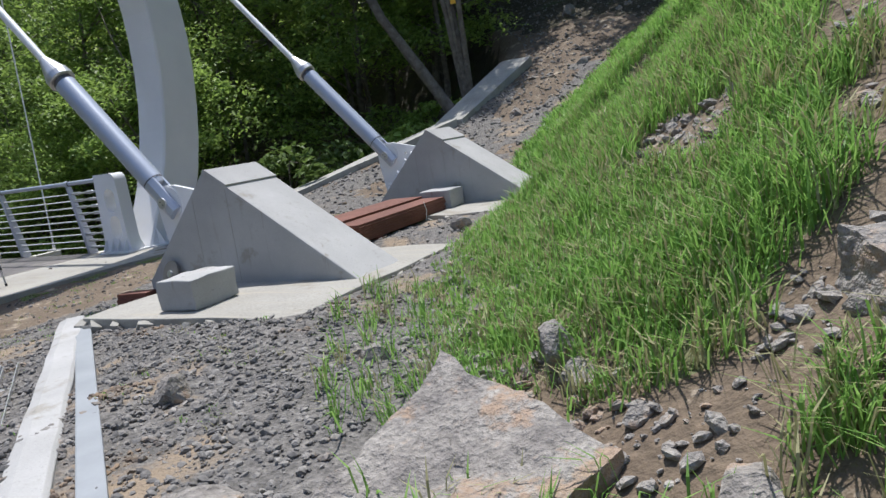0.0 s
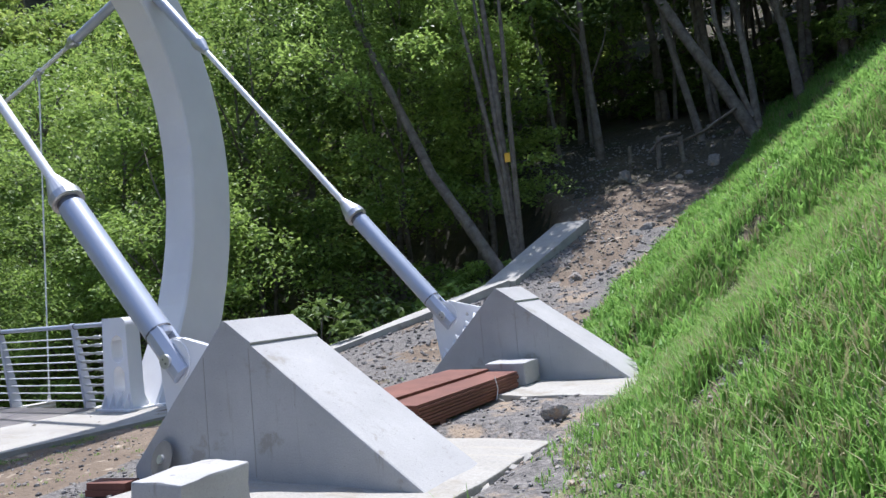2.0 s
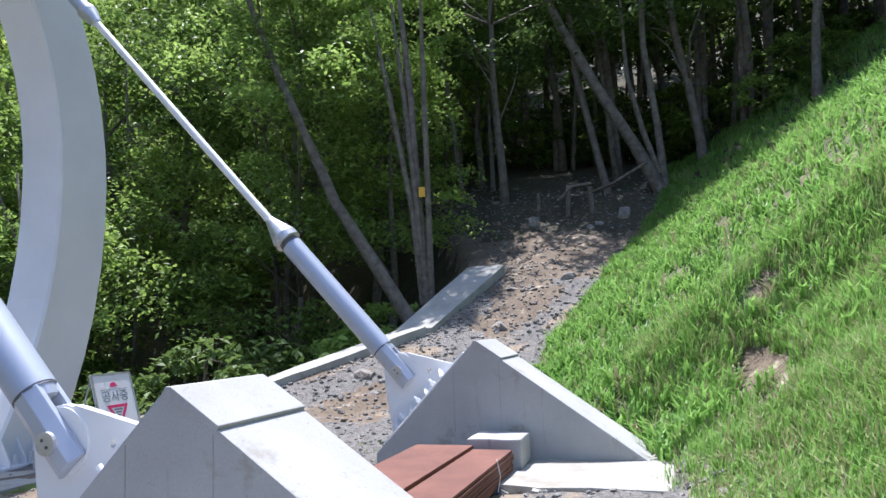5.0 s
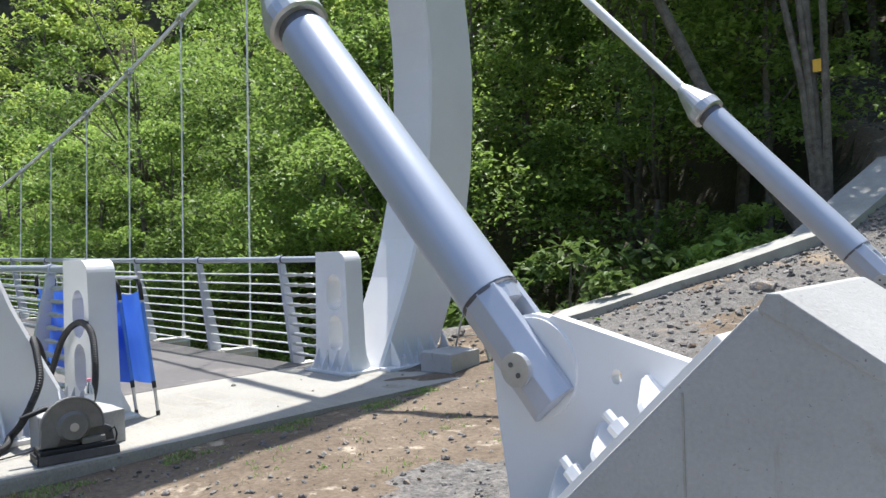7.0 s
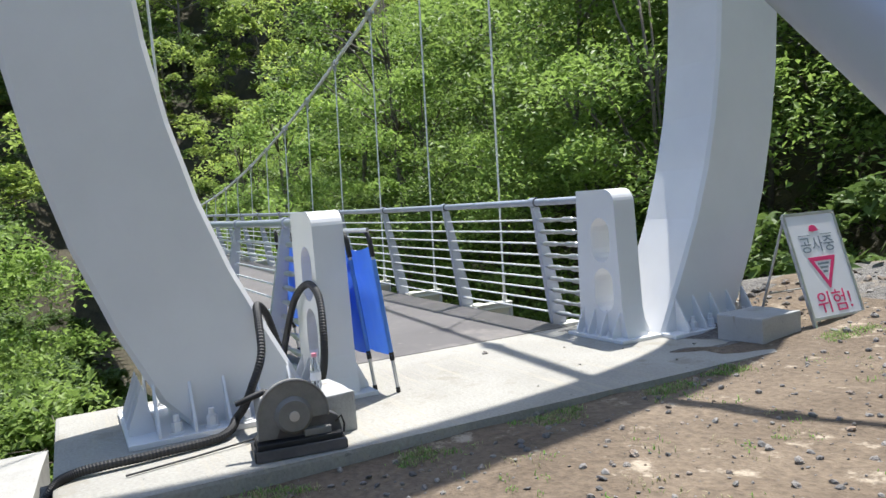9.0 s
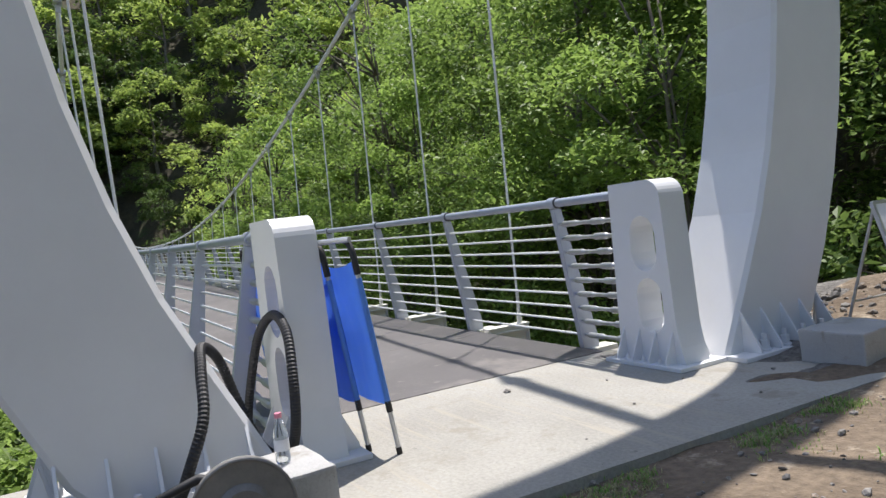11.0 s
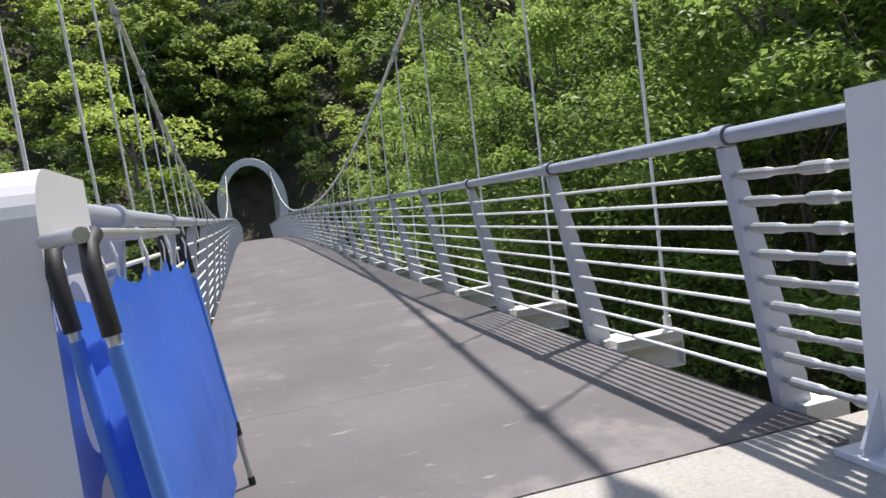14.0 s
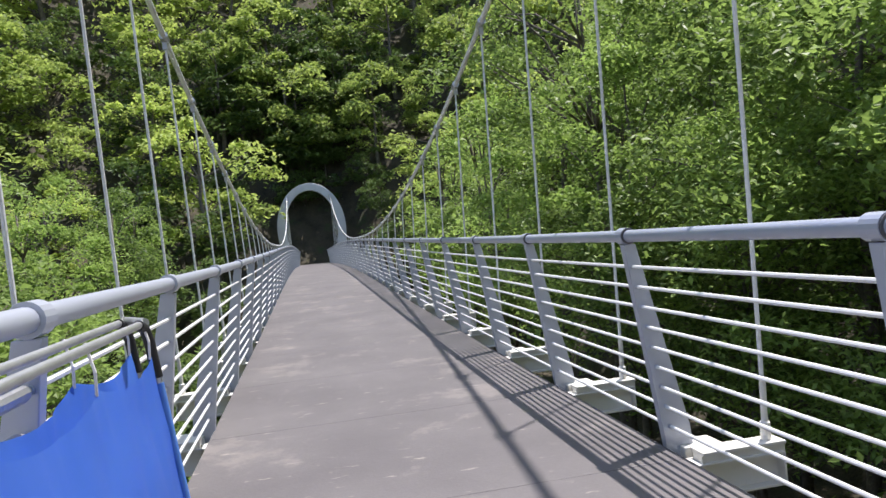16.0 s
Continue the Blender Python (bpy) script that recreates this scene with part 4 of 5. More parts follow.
# ---- rocks and gravel ----
def stone_mesh(seed, sides=1):
    bm = bmesh.new()
    bmesh.ops.create_icosphere(bm, subdivisions=sides, radius=1.0)
    rnd = random.Random(seed)
    sc = Vector((rnd.uniform(0.8, 1.2), rnd.uniform(0.7, 1.0), rnd.uniform(0.4, 0.7)))
    for v in bm.verts:
        v.co = Vector(a * b for a, b in zip(v.co, sc)) * (1 + 0.45 * noise.noise(v.co * 1.3 + Vector((seed * 3.1, 0, 0))))
    return bm


def boulder(name, label, at, size, seed, flat=1.0):
    bm = stone_mesh(seed, 4 if size > 0.2 else 3)
    cut = random.Random(seed)
    for _ in range(11):
        way = Vector((cut.gauss(0, 1), cut.gauss(0, 1), cut.gauss(0, 0.7))).normalized()
        reach = cut.uniform(0.36, 0.62)
        for v in bm.verts:
            over = v.co.dot(way) - reach
            if over > 0:
                v.co -= way * over * 0.94
    for v in bm.verts:
        v.co *= 1.25
        v.co.z *= flat
        v.co += noise.noise_vector(v.co * 3.0) * 0.05 + noise.noise_vector(v.co * 9.0) * 0.022
        v.co *= size
    ob = part(name, bm, STONE)
    ob.matrix_world = at
    return tagged(ob, label, "rock")


def on_ground(x, y, dz=0.0, turn=0.0):
    return pose(x, y, height(x, y) + dz, 0, 0, turn)


def slab_rock(label, at, size, seed):
    """A broken slab: a tilted four-sided top with a sharp ridge, ragged edges and thick sides."""
    top = ((-0.42, 0.50, 0.22), (0.46, 0.10, 0.14), (0.22, -0.62, -0.10), (-0.50, -0.40, -0.06))
    bm = bmesh.new()
    ups = [bm.verts.new(p) for p in top]
    downs = [bm.verts.new((x * 1.12, y * 1.12, z - 0.45)) for x, y, z in top]
    bm.faces.new(ups)
    bm.faces.new(list(reversed(downs)))
    for i in range(4):
        bm.faces.new((ups[i], downs[i], downs[(i + 1) % 4], ups[(i + 1) % 4]))
    bmesh.ops.subdivide_edges(bm, edges=bm.edges[:], cuts=14, use_grid_fill=True)
    for v in bm.verts:
        v.co += noise.noise_vector(v.co * 2.3 + Vector((seed, 0, 0))) * 0.045 + noise.noise_vector(v.co * 6.0 + Vector((0, seed, 0))) * 0.028 + noise.noise_vector(v.co * 17.0) * 0.016
        v.co *= size
    ob = part("boulder", bm, STONE)
    ob.matrix_world = at
    return tagged(ob, label, "rock")


slab_rock("large pale broken rock slab with a ridge, half sunk in earth", on_ground(2.66, 0.14, 0.06, -6), 0.95, 3)
slab_rock("pale broken rock slab jutting from the eroded bank", on_ground(4.0, 0.45, -0.06, 35), 0.5, 8)
boulder("boulder", "pale rock slab in the loose earth", on_ground(1.75, -0.2, 0.0, 60), 0.22, 8, 0.6)
boulder("boulder", "small stone on the eroded bank", on_ground(2.72, 0.80, 0.05, 40), 0.11, 12, 1.2)
boulder("boulder", "small stone on the eroded bank", on_ground(2.82, 0.70, 0.0, 90), 0.10, 21)
boulder("boulder", "flat stone in the gravel", on_ground(0.75, 0.65, 0.02, 90), 0.13, 23)
boulder("boulder", "grey stone lying beside the pad", on_ground(0.47, 4.5, 0.04, 15), 0.11, 31, 1.2)
boulder("boulder", "pale stone by the forest's edge", on_ground(-2.9, 19.4, 0.08, 15), 0.24, 33)
boulder("boulder", "pale stone by the forest's edge", on_ground(-0.6, 19.6, 0.1, 75), 0.22, 35)


rk = random.Random(9)
for x, y, s in ((-7.21, 5.29, 0.030), (-6.3, 5.6, 0.012), (-6.9, 5.9, 0.014), (-6.5, 6.2, 0.012), (-6.0, 5.0, 0.011), (-6.2, 6.7, 0.016), (-5.9, 6.2, 0.012)):
    boulder("stone_chip", "small dark stone chip lying on the slab", pose(x, y, s * 0.25, 0, 0, rk.uniform(0, 360)), s, 200 + int(s * 1000), 0.8)
for k in range(34):
    y = rk.uniform(-1.5, 1.6)
    x = lerp(y, EDGE) + rk.uniform(-0.6, 0.5)
    boulder("rock", "pale broken rock in the eroded foot of the bank", on_ground(x, y, 0.0, rk.uniform(0, 360)), 0.035 + 0.11 * rk.random() ** 2.2, 40 + k, rk.uniform(0.7, 1.1))
for k in range(22):
    y = rk.uniform(9.5, 23.0)
    x = rk.uniform(lerp(y, SHORE) + 1.3, lerp(y, EDGE) - 0.1)
    boulder("rock", "grey broken rock on the climbing trail", on_ground(x, y, 0.0, rk.uniform(0, 360)), 0.07 + 0.16 * rk.random() ** 2, 80 + k, rk.uniform(0.5, 0.9))


def scatter_stones(name, label, count, where, size_lo, size_hi, mat, seed):
    """Many small stones joined in one mesh, each turned and sized by chance."""
    rnd = random.Random(seed)
    shapes = []
    for k in range(6):
        bm = stone_mesh(seed * 10 + k)
        bm.verts.index_update()
        shapes.append((np.array([v.co[:] for v in bm.verts]), [[v.index for v in f.verts] for f in bm.faces]))
        bm.free()
    verts, faces, base, made = [], [], 0, 0
    while made < count:
        x, y = where(rnd)
        if x is None:
            continue
        pts, tris = shapes[rnd.randrange(6)]
        s = size_lo + (size_hi - size_lo) * rnd.random() ** 3
        rot = np.array(Euler((rnd.uniform(-0.6, 0.6), rnd.uniform(-0.6, 0.6), rnd.uniform(0, 6.3))).to_matrix())
        p = pts @ rot.T * s + np.array((x, y, height(x, y) + s * 0.2))
        verts += p.tolist()
        faces += [[i + base for i in t] for t in tris]
        base += len(pts)
        made += 1
    return tagged(raw(name, verts, faces, mat), label, "gravel", kind="stuff")


def in_gravel(rnd):
    x, y = rnd.uniform(-5.4, 2.2), rnd.uniform(-0.8, 8.5)
    if rnd.random() < 0.45:
        x, y = rnd.uniform(-1.5, 2.0), rnd.uniform(-0.6, 2.2)
    if ground_kind(x, y) == 0 and rnd.random() < 0.6 or x > lerp(y, EDGE) + 0.5 or -1.55 < x < 0.58 and 1.77 < y < 4.17:
        return None, None
    return x, y


def on_trail(rnd):
    y = rnd.uniform(7.5, 24)
    x = lerp(y, SHORE) + 0.62 + (lerp(y, EDGE) - lerp(y, SHORE) - 0.5) * rnd.random() ** 1.4
    return x, y


def on_bank(rnd):
    x, y = rnd.uniform(0.3, 6.0), rnd.uniform(-2.2, 5.5)
    if bare(x, y) < 0.16 and x > lerp(y, EDGE) + 0.25:
        return None, None
    return (x, y) if x > lerp(y, EDGE) else (None, None)


scatter_stones("gravel", "grey crushed stone spread round the anchor blocks", 16000, in_gravel, 0.006, 0.027, RUBBLE, 2)
def on_soil(rnd):
    x, y = rnd.uniform(-5.6, -2.6), rnd.uniform(-0.5, 8.4)
    return (x, y) if ground_kind(x, y) == 0 else (None, None)


scatter_stones("gravel", "scattered pebbles on the bare brown soil", 420, on_soil, 0.006, 0.032, STONE, 6)
scatter_stones("gravel", "loose grey rubble on the climbing trail", 7500, on_trail, 0.01, 0.055, RUBBLE, 3)
scatter_stones("gravel", "loose stones in the eroded patches of the bank", 4200, on_bank, 0.006, 0.05, STONE, 4)


# ---- grass ----
def blades(name, label, count, where, lo, hi, mat, seed, wide=0.0045):
    """Bent blades, three faces each, in one mesh."""
    rnd = np.random.RandomState(seed)
    verts, faces = [], []
    r = random.Random(seed)
    made = 0
    while made < count:
        x, y, tall = where(r)
        if x is None:
            continue
        tuft = r.randint(5, 9)
        z = height(x, y) - 0.01
        for _ in range(tuft):
            h = (lo + (hi - lo) * r.random()) * tall
            a, lean = r.uniform(0, 6.283), r.uniform(0.2, 1.0)
            bx, by = x + r.gauss(0, 0.025), y + r.gauss(0, 0.025)
            dx, dy = math.cos(a), math.sin(a)
            w = wide * r.uniform(0.7, 1.5)
            px, py = -dy * w, dx * w
            k = len(verts)
            mx, mz = 0.35 * lean * h, 0.62 * h
            ex, ez = 1.0 * lean * h, h * (1.0 - 0.28 * lean)
            verts += [(bx - px, by - py, z), (bx + px, by + py, z), (bx + dx * mx + px, by + dy * mx + py, z + mz), (bx + dx * mx - px, by + dy * mx - py, z + mz), (bx + dx * ex, by + dy * ex, z + ez)]
            faces += [(k, k + 1, k + 2, k + 3), (k + 3, k + 2, k + 4)]
        made += 1
    return tagged(raw(name, verts, faces, mat), label, "grass", kind="stuff")


def near_grass(r):
    x, y = r.uniform(0.2, 6.0), r.uniform(-2.5, 9.0)
    past = x - lerp(y, EDGE)
    b = bare(x, y)
    worn = worn_at(x, y) - (0.22 if y < 1.3 and past < 0.3 else 0.0)
    if past > -0.75 and y < 2.4 and b < 0.12 and r.random() < 0.10:
        return x, y, 0.7
    if past < -0.1 + 0.5 * b or r.random() > 0.25 + 0.75 * max(0.0, min(1.0, (past - 0.5 * b) / 0.9)) or b > worn:
        return None, None, 0
    return x, y, min(1.0, 0.45 + past * 0.5) * (0.8 + 0.5 * noise.noise(Vector((x * 0.9, y * 0.9, 40))))


def far_grass(r):
    y = r.uniform(6.5, 24.0)
    x = lerp(y, EDGE) + 14.0 * r.random() ** 1.6
    if bare(x, y) > 0.34:
        return None, None, 0
    return x, y, 1.0


def weeds(r):
    x, y = r.uniform(-5.6, 1.4), r.uniform(0.2, 8.0)
    if r.random() < 0.4:
        y = r.uniform(2.2, 7.8)
        x = -5.6 + (y - 4.1) * 0.012 + r.uniform(0.04, 0.22)
    if noise.noise(Vector((x * 2.2, y * 2.2, 50))) < 0.10 or -1.55 < x < 0.6 and 1.75 < y < 4.2 or -1.0 < x < 0.7 and y > 4.2:
        return None, None, 0
    return x, y, 0.26


blades("grass", "lush green grass on the steep bank", 22000, near_grass, 0.09, 0.33, GRASS, 11, 0.0030)
blades("grass", "bright green grass over the long bank", 9500, far_grass, 0.12, 0.30, GRASS, 12, 0.011)
blades("grass", "dry straw-coloured blades among the green", 6500, near_grass, 0.12, 0.34, DRY_GRASS, 13, 0.003)
blades("grass", "dry straw-coloured tufts over the long bank", 1000, far_grass, 0.12, 0.32, DRY_GRASS, 16, 0.008)
blades("grass", "sparse weeds in gravel and along the slab", 650, weeds, 0.05, 0.17, GRASS, 14, 0.0026)
blades("grass", "thin dry weeds on the bare soil", 700, weeds, 0.05, 0.2, DRY_GRASS, 15, 0.0022)


# ---- trees ----
def leaves_mesh(name, clusters, per, leaf, radius, tall, low, mat, seed, flat=0.17):
    """A crown of leaf sprays: flattish clusters of folded leaves, thin in the middle, uneven outside."""
    r = np.random.RandomState(seed)
    th = r.uniform(0, 2 * np.pi, clusters)
    up = r.uniform(-0.9, 1.0, clusters)
    lobes = 1 + 0.22 * np.sin(3 * th + seed) + 0.14 * np.sin(5 * th + 4 * up + seed * 2)
    rad = np.sqrt(np.clip(1 - up ** 2, 0.05, 1)) * radius * lobes * r.uniform(0.3, 1.0, clusters) ** 0.6
    cx, cy, cz = rad * np.cos(th), rad * np.sin(th), low + (up + 1) / 2 * tall * r.uniform(0.85, 1.05, clusters)
    size = radius * r.uniform(0.14, 0.38, clusters)
    n = clusters * per
    idx = np.repeat(np.arange(clusters), per)
    a, d = r.uniform(0, 2 * np.pi, n), np.sqrt(r.uniform(0, 1, n))
    d = d * (1 + 0.3 * np.sin(4 * a + idx))
    px = cx[idx] + d * np.cos(a) * size[idx]
    py = cy[idx] + d * np.sin(a) * size[idx]
    pz = cz[idx] + r.normal(0, flat, n) * size[idx] - 0.4 * d ** 2 * size[idx]
    ln = leaf * r.uniform(0.6, 1.3, n)
    w = ln * r.uniform(0.42, 0.62, n)
    yaw, tilt, roll_ = r.uniform(0, 2 * np.pi, n), r.normal(-0.25, 0.38, n), r.normal(0, 0.42, n)
    ax = np.stack([np.cos(yaw) * np.cos(tilt), np.sin(yaw) * np.cos(tilt), np.sin(tilt)], 1)
    side = np.stack([-np.sin(yaw) * np.cos(roll_), np.cos(yaw) * np.cos(roll_), np.sin(roll_)], 1)
    c = np.stack([px, py, pz], 1)
    v = np.empty((n, 4, 3))
    v[:, 0], v[:, 2] = c - ax * ln[:, None] / 2, c + ax * ln[:, None] / 2
    v[:, 1], v[:, 3] = c + side * w[:, None] / 2, c - side * w[:, None] / 2
    v[:, 0, 2] -= ln * 0.08
    v[:, 2, 2] -= ln * 0.12
    me = bpy.data.meshes.new(name)
    me.from_pydata(v.reshape(-1, 3).tolist(), [], [(4 * i, 4 * i + 1, 4 * i + 2, 4 * i + 3) for i in range(n)])
    me.materials.append(mat)
    return me, np.stack([cx, cy, cz], 1)


def wood_mesh(name, tops, low, tall, thick, seed, bend=0.5, stems=1):
    """A tapered bent trunk, with limbs to some of the leaf clusters."""
    rnd = random.Random(seed)
    bm = bmesh.new()
    for k in range(stems):
        lx, ly = rnd.uniform(-bend, bend) * (1 + 0.5 * k), rnd.uniform(-bend, bend)
        ox, oy = (rnd.uniform(-0.25, 0.25), rnd.uniform(-0.25, 0.25)) if k else (0, 0)
        top = low + tall * 0.85
        line = [(ox + lx * (i / 7) ** 1.4 + 0.08 * rnd.uniform(-1, 1), oy + ly * (i / 7) ** 1.4 + 0.08 * rnd.uniform(-1, 1), -0.6 + (top + 0.6) * i / 7) for i in range(8)]
        tube(line, [thick * (1.25 if i == 0 else 1.0) * (1 - 0.82 * i / 7) * (1 if k == 0 else 0.7) for i in range(8)], 8, bm)
        for c in rnd.sample(list(tops), min(14 // stems, len(tops))):
            i = min(6, max(2, int((c[2] - 0.12 * tall + 0.6) / (top + 0.6) * 7)))
            s, e = Vector(line[i]), Vector(c)
            if e.z < s.z - 0.5:
                continue
            mid = (s + e) / 2 + Vector((rnd.uniform(-0.3, 0.3), rnd.uniform(-0.3, 0.3), rnd.uniform(-0.1, 0.4)))
            tube([s, mid, e], [thick * 0.30, thick * 0.18, thick * 0.06], 5, bm)
    me = bpy.data.meshes.new(name)
    bm.to_mesh(me)
    bm.free()
    for p in me.polygons:
        p.use_smooth = True
    me.materials.append(BARK)
    return me


def tree_kind(clusters, per, leaf, radius, tall, low, mat, thick, seed, label, bend=0.5, stems=1, category="tree", name="tree", flat=0.17):
    crown, tops = leaves_mesh("crown", clusters, per, leaf, radius, tall, low, mat, seed, flat)
    wood = wood_mesh("trunk", tops, low, tall, thick, seed, bend, stems)
    return (wood, crown, label, category, name)


def plant(kind, x, y, s=1.0, turn=0.0, sink=0.15, lean=(0.0, 0.0), z=None):
    wood, crown, label, category, name = kind
    t = thing(name, label, category, pose(x, y, (height(x, y) if z is None else z) - sink, lean[0], lean[1], turn) @ Matrix.Scale(s, 4))
    for n_, me in (("trunk", wood), ("crown", crown)):
        o = new(n_, me)
        o.parent = t
    return t


FINE = [tree_kind(42, 370, 0.135, 3.3, 8.6, 5.4, LEAF, 0.13, 100 + k, "slender broadleaf tree in bright green summer leaf", 0.9, 1 + k % 2) for k in range(4)]
NEAR = [tree_kind(36, 210, 0.20, 3.3, 8.6, 3.2, LEAF, 0.16, 110 + k, "slender broadleaf tree in green summer leaf", 0.9, 1 + k % 2) for k in range(3)]
# TALL: the wood's inner shade is in its dark leaf colour
TALL = [tree_kind(40, 90, 0.22, 3.2, 7.0, 4.2, LEAF_SHADE, 0.15, 120 + k, "tall woodland tree with leaves coloured shade-dark and a bare trunk", 1.0, 1 + k % 2) for k in range(2)]
# FAR[1] and BUSH[0] take the leaf copy with shade in its colour
FAR = [tree_kind(32, 100, 0.44, 4.3, 7.5, 2.0, (LEAF_FAR, LEAF_SHADE, LEAF_FAR)[k], 0.22, 140 + k, "leafy tree on the wooded mountainside", 0.6) for k in range(3)]
BUSH = [tree_kind(34, 60, 0.20, 1.5, 1.9, 0.25, (LEAF_SHADE, LEAF)[k], 0.04, 160 + k, "low leafy shrub at the ravine's edge", 0.3, 2, "shrub", "shrub") for k in range(2)]

rt = random.Random(77)
# rows close beside the bridge and behind the tower
for x, y, s in ((-12.0, 13.0, 1.0), (-13.2, 17.2, 1.35), (-16.6, 13.4, 1.2), (-20.6, 14.2, 0.95), (-18.5, 18.5, 1.6), (-25.0, 13.2, 1.3), (-9.8, 17.6, 1.1), (-10.5, 22.5, 1.4), (-24.0, 20.5, 1.7), (-30.5, 14.6, 1.1), (-15.0, 21.0, 1.6), (-29.5, 19.5, 1.6), (-14.4, 12.0, 0.9), (-22.6, 12.2, 1.0), (-18.6, 11.8, 0.85)):
    plant(FINE[3] if x > -14 and y > 15.5 else rt.choice(FINE[:3]), x + rt.uniform(-0.6, 0.6), y + rt.uniform(-0.6, 0.6), s, rt.uniform(0, 360))
for x, y, s in ((-36.0, 15.0, 1.4), (-35.0, 22.0, 1.7), (-42.0, 14.8, 1.1), (-41.0, 22.0, 1.6), (-48.0, 15.5, 1.45), (-54.0, 16.5, 1.15), (-60.0, 15.0, 1.4), (-48.0, 23.0, 1.6), (-14.2, 14.8, 0.8), (-22.8, 17.0, 1.0), (-33.0, 17.6, 1.0)):
    plant(rt.choice(NEAR), x + rt.uniform(-0.6, 0.6), y + rt.uniform(-0.6, 0.6), s, rt.uniform(0, 360))
for x, y, s in ((-14.0, -4.5, 0.8), (-18.0, -8.5, 1.0), (-24.0, -6.0, 1.0), (-31.0, -8.0, 1.1), (-38.0, -6.5, 1.1), (-46.0, -8.0, 1.2), (-54.0, -7.0, 1.2), (-62.0, -8.0, 1.2), (-11.5, -3.0, 0.7), (-26.0, -13.0, 1.2), (-40.0, -14.0, 1.3), (-13.5, -0.8, 0.62), (-17.0, -2.4, 0.8), (-20.5, -3.6, 0.9), (-9.9, -5.4, 0.6)):
    plant(rt.choice(NEAR), x, y, s, rt.uniform(0, 360))
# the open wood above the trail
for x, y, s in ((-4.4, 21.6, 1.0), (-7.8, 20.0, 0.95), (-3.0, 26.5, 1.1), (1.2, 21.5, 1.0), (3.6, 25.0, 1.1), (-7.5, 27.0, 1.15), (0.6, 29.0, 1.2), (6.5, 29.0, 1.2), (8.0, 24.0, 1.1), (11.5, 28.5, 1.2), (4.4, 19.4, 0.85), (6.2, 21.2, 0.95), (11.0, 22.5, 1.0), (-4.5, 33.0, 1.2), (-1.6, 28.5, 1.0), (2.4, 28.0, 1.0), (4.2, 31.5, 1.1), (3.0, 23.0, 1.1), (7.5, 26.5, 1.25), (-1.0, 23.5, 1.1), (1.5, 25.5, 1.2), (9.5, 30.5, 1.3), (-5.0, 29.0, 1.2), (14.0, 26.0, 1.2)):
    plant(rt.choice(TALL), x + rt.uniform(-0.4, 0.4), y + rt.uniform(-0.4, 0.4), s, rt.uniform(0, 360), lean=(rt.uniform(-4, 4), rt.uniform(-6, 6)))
for x, y, s in ((-6.2, 17.6, 0.75), (-8.3, 16.4, 0.85), (-7.2, 19.0, 0.9), (-5.6, 24.0, 0.8), (-10.5, 26.5, 1.0), (2.0, 33.0, 1.0), (9.0, 34.0, 1.05), (-2.0, 34.0, 1.1), (15.0, 32.0, 1.0), (5.5, 32.0, 0.9), (12.0, 32.5, 1.0), (-6.0, 31.0, 1.0), (18.0, 35.0, 1.2)):
    plant(NEAR[2], x, y, s, rt.uniform(0, 360))
for k in range(26):
    x, y = rt.uniform(-9, 12), rt.uniform(20.0, 31.0)
    if not (-6.5 < x < 1.5 and y < 26):
        plant(rt.choice(BUSH), x, y, rt.uniform(0.4, 0.9), rt.uniform(0, 360))
for k in range(16):
    plant(BUSH[k % 2], rt.uniform(-5, 8), rt.uniform(26.0, 32.5), rt.uniform(0.8, 1.4), rt.uniform(0, 360))
for k in range(24):
    x, y = rt.uniform(-8, 11), rt.uniform(20.5, 33.0)
    if -4.5 < x < 0 and y < 25:
        continue
    z0 = height(x, y) - 0.2
    dx, dy, tall = rt.uniform(-0.9, 0.9), rt.uniform(-0.5, 0.5), rt.uniform(5, 9)
    sapling = thing("tree", "thin bare young trunk in the open wood", "tree", pose(x, y, z0))
    part("trunk", tube([(0, 0, 0), (dx * 0.3, dy * 0.3, tall * 0.35), (dx * 0.7, dy * 0.7, tall * 0.7), (dx, dy, tall)], [0.085, 0.07, 0.055, 0.03], 7), BARK, sapling, smooth=True)
    crown_ob = new("crown", BUSH[k % 2][1])
    crown_ob.parent = sapling
    crown_ob.matrix_local = pose(dx, dy, tall - 0.9) @ Matrix.Scale(0.85, 4)
# shrubs along the strip, beside the slab and below the bridge
for x, y, s in ((-6.9, 10.6, 1.0), (-6.3, 12.6, 1.1), (-5.9, 14.3, 1.0), (-7.9, 11.6, 1.2), (-8.6, 9.8, 1.1), (-7.4, 13.6, 1.3), (-9.4, 11.6, 1.4), (-5.6, 15.8, 0.9), (-10.5, 10.5, 1.4), (-11.6, 12.0, 1.6), (-9.2, 14.2, 1.5), (-10.0, 0.5, 1.0), (-11.5, -0.8, 1.3), (-9.3, -1.6, 0.9), (-14.0, 0.0, 1.5), (-17.5, -1.0, 1.5), (-21.5, -1.5, 1.6), (-26.0, -2.0, 1.7), (-12.5, 1.2, 1.2), (-31.0, -2.0, 1.8)):
    plant(BUSH[rt.randrange(2)], x, y, s, rt.uniform(0, 360))
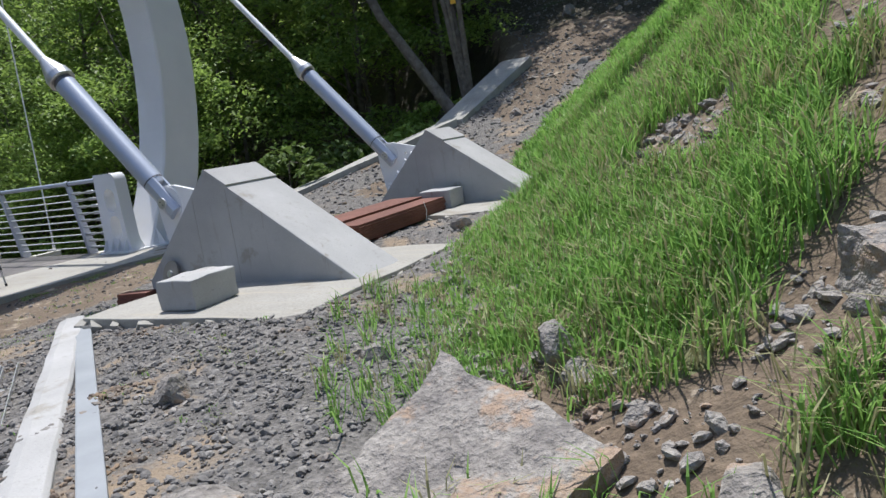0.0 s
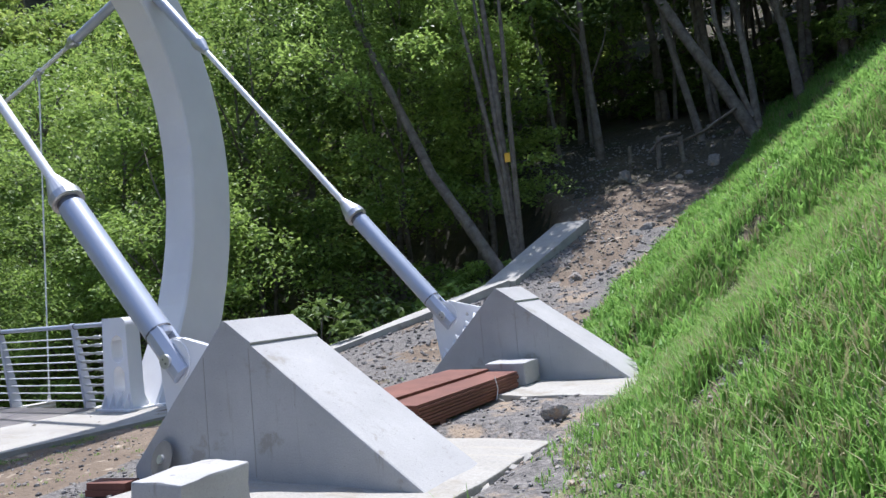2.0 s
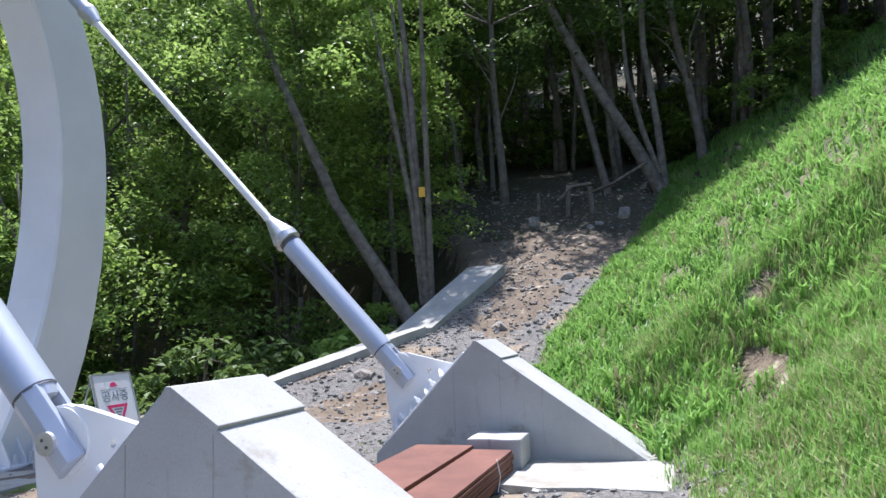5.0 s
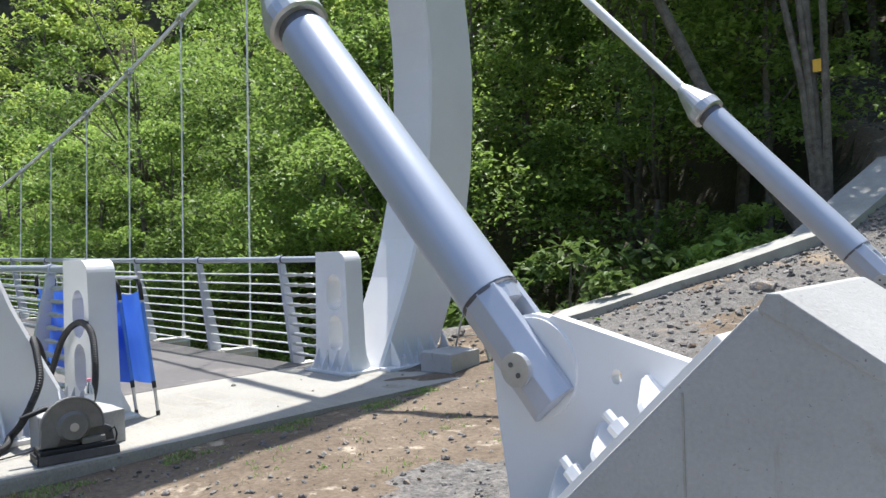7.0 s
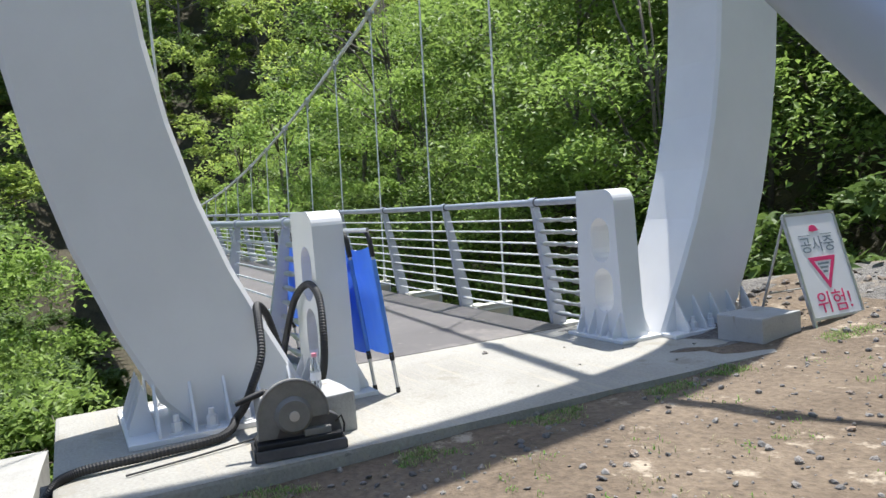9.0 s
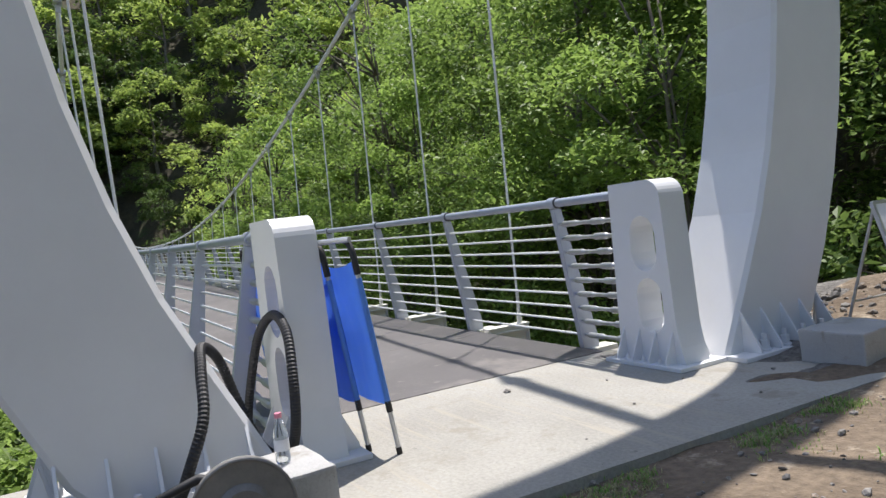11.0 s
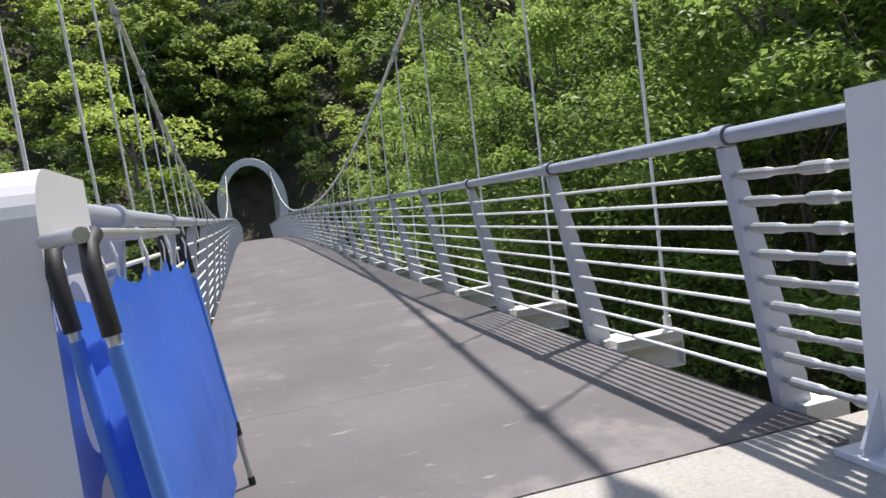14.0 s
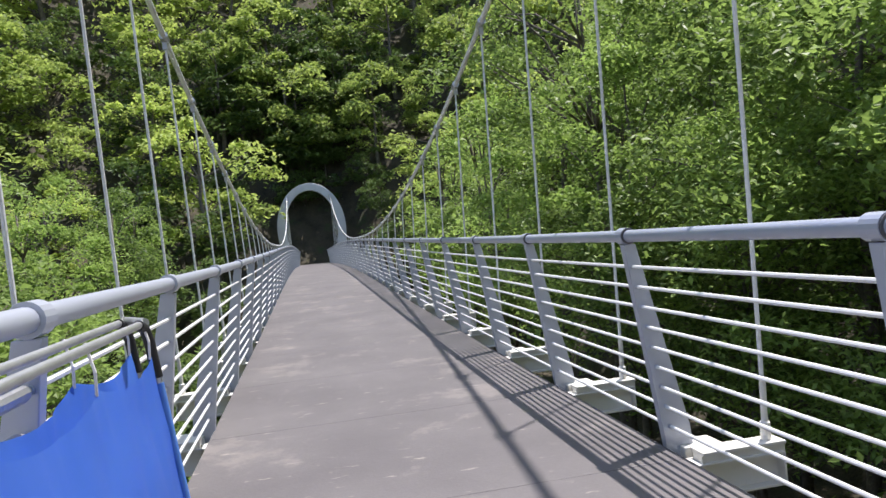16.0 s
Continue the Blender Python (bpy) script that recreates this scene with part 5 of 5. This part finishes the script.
# young trees rising to eye level out of the ravine beside the tower
for x, y, top in ((-12.6, 0.1, -0.1), (-15.5, -0.4, -0.3), (-13.8, -1.3, 0.4)):
    plant(FINE[1], x, y, (top - height(x, y)) / 9.6, rt.uniform(0, 360))
# shrubs added behind the far tower, dark-coloured to paint its opening's shade
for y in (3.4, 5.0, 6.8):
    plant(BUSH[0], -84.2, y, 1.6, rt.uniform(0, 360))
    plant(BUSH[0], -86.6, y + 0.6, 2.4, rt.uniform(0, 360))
for k in range(34):
    x = rt.uniform(-62, -12)
    plant(BUSH[k % 3 % 2], x, rt.uniform(-5.0, 2.4), rt.uniform(1.2, 2.3), rt.uniform(0, 360))
# the mountainside: wide rows up the far slope, the valley's head and the other side
spots = []
x = -64.0
while x > -165:
    step = 7.2 if x > -100 else 10.5
    y = -75.0
    while y < 90:
        spots.append((x + rt.uniform(-2, 2), y + rt.uniform(-2.2, 2.2), 1.12 if x > -100 else 1.6))
        y += step
    x -= step
y = 27.0
while y < 75:
    x = -62.0
    while x < -8 + (y - 27) * 0.2:
        spots.append((x + rt.uniform(-2, 2), y + rt.uniform(-2, 2), 1.18))
        x += 7.4
    y += 7.4
# back rows in the dark leaf colour, painting shade behind the open wood
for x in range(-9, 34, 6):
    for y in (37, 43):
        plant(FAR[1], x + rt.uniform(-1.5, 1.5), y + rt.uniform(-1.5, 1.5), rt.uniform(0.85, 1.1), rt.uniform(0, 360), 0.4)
for x in range(-60, -30, 7):
    for y in (-20, -27, -34, -41):
        spots.append((x + rt.uniform(-2, 2), y + rt.uniform(-2, 2), 1.18))
for x, y, s in spots:
    bearing = math.degrees(math.atan2(y - 4.0, -(x + 4.0)))
    if abs(y - MID) < 8.5 and x > -84 or not -27 < bearing < 100:
        continue
    plant(FAR[rt.choice((0, 2, 0, 2, 0, 2, 1))], x, y, s * rt.uniform(0.8, 1.25), rt.uniform(0, 360), 0.4)
# trees round the far tower; shade-coloured leaves fill its opening with dark
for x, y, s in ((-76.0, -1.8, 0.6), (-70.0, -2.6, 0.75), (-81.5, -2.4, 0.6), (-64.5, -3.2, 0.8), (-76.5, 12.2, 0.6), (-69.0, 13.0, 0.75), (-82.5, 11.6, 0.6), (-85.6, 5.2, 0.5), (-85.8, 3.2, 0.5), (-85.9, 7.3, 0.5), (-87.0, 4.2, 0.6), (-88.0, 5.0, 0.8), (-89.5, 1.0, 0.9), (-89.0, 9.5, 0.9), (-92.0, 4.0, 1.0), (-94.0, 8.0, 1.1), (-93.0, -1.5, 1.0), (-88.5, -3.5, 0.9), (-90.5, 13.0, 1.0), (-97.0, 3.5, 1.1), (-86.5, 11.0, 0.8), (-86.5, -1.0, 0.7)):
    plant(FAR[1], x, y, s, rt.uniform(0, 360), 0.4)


def lone_trunk(points, radii, label):
    bm = tube(points, radii, 10)
    bmesh.ops.subdivide_edges(bm, edges=bm.edges[:], cuts=1, use_grid_fill=True)
    wobble(bm, 0.03, 2.5)
    t = thing("tree", label, "tree")
    part("trunk", bm, BARK, t, smooth=True)
    return t


lone = lone_trunk([(-4.6, 14.9, 1.35), (-5.4, 14.95, 2.6), (-6.45, 15.0, 4.2), (-7.3, 15.1, 6.0), (-8.3, 15.2, 8.2), (-9.2, 15.3, 10.5)], [0.17, 0.14, 0.125, 0.11, 0.09, 0.05], "leaning bare trunk with lichen beside the concrete ramp")
o = new("crown", NEAR[2][1])
o.parent = lone
o.matrix_local = pose(-8.4, 16.0, 5.4) @ Matrix.Scale(0.52, 4)
clump = lone_trunk([(-4.15, 15.6, 1.9), (-4.3, 15.6, 4.0), (-4.45, 15.7, 6.5), (-4.7, 15.8, 9.0)], [0.12, 0.10, 0.085, 0.05], "clump of thin pale trunks beside the concrete ramp")
for dx, top in ((-0.22, -0.75), (0.16, 0.1), (-0.1, -0.35)):
    part("trunk", wobble(tube([(-4.15 + dx * 0.5, 15.6, 1.9), (-4.2 + dx, 15.5, 4.0), (-4.3 + dx + top * 0.5, 15.6, 6.5), (-4.4 + dx + top, 15.7, 8.8)], [0.085, 0.07, 0.06, 0.03], 8), 0.02), BARK, clump, smooth=True)
o = new("crown", NEAR[2][1])
o.parent = clump
o.matrix_local = pose(-5.2, 17.0, 5.4) @ Matrix.Scale(0.5, 4)
clump.matrix_world = Matrix.Translation((-0.34, -0.2, 0.0))
forked = lone_trunk([(0.35, 21.0, 4.7), (-0.4, 21.0, 6.3), (-1.3, 21.0, 8.0), (-2.2, 21.1, 9.9), (-3.0, 21.2, 12.0)], [0.20, 0.17, 0.14, 0.12, 0.08], "leaning grey trunk with an upright stem at the wood's edge")
part("stem", wobble(tube([(0.40, 21.05, 4.8), (0.30, 21.1, 6.6), (0.05, 21.2, 9.0), (0.1, 21.3, 12.0)], [0.12, 0.10, 0.09, 0.05], 9), 0.02), BARK, forked, smooth=True)
part("stem", wobble(tube([(0.28, 21.0, 5.3), (-0.1, 21.1, 6.6), (-0.45, 21.2, 8.2), (-0.5, 21.3, 10.5)], [0.08, 0.07, 0.06, 0.03], 8), 0.02), BARK, forked, smooth=True)
o = new("crown", TALL[0][1])
o.parent = forked
o.matrix_local = pose(-0.8, 21.6, 6.2) @ Matrix.Scale(0.8, 4)
lone_trunk([(-1.15, 21.5, 4.9), (-1.5, 21.5, 6.6), (-1.9, 21.6, 8.6), (-2.1, 21.7, 11.5)], [0.13, 0.11, 0.10, 0.06], "dark upright trunk at the wood's edge")


def branch_heap():
    """Dead limbs leaning on short posts before the mound."""
    h = thing("branch_heap", "dead grey branches propped on stumps before the mound", "branches", pose(-2.2, 19.95, height(-2.2, 19.95) - 0.05))
    for pts, r in (([(0.1, 0, 0), (0.14, 0.05, 0.9)], 0.07), ([(0.75, 0.1, 0.05), (0.7, 0.1, 0.8)], 0.06), ([(-0.7, 0, 0), (-0.66, 0, 0.75)], 0.05),
                   ([(-0.15, 0, 0.5), (0.25, 0, 0.85), (0.75, 0.05, 0.9)], 0.04), ([(0.6, 0.1, 0.62), (1.3, 0.15, 0.85), (2.2, 0.2, 1.35)], 0.045)):
        part("branch", wobble(tube(pts, r, 8), 0.03, 5.0), BARK, h, smooth=True)
    return h


branch_heap()
tag = thing("trail_marker", "small orange-yellow plate tied to the pale trunks", "marker", pose(-4.49, 15.22, 4.2))
part("plate", box(-0.07, 0.07, -0.006, 0.006, 0.0, 0.22, 0.003), YELLOW, tag)
part("cord", tube([(-0.075, 0.0, 0.2), (-0.06, 0.14, 0.2), (0.06, 0.14, 0.2), (0.075, 0.0, 0.2)], 0.006, 6), BLACK, tag)
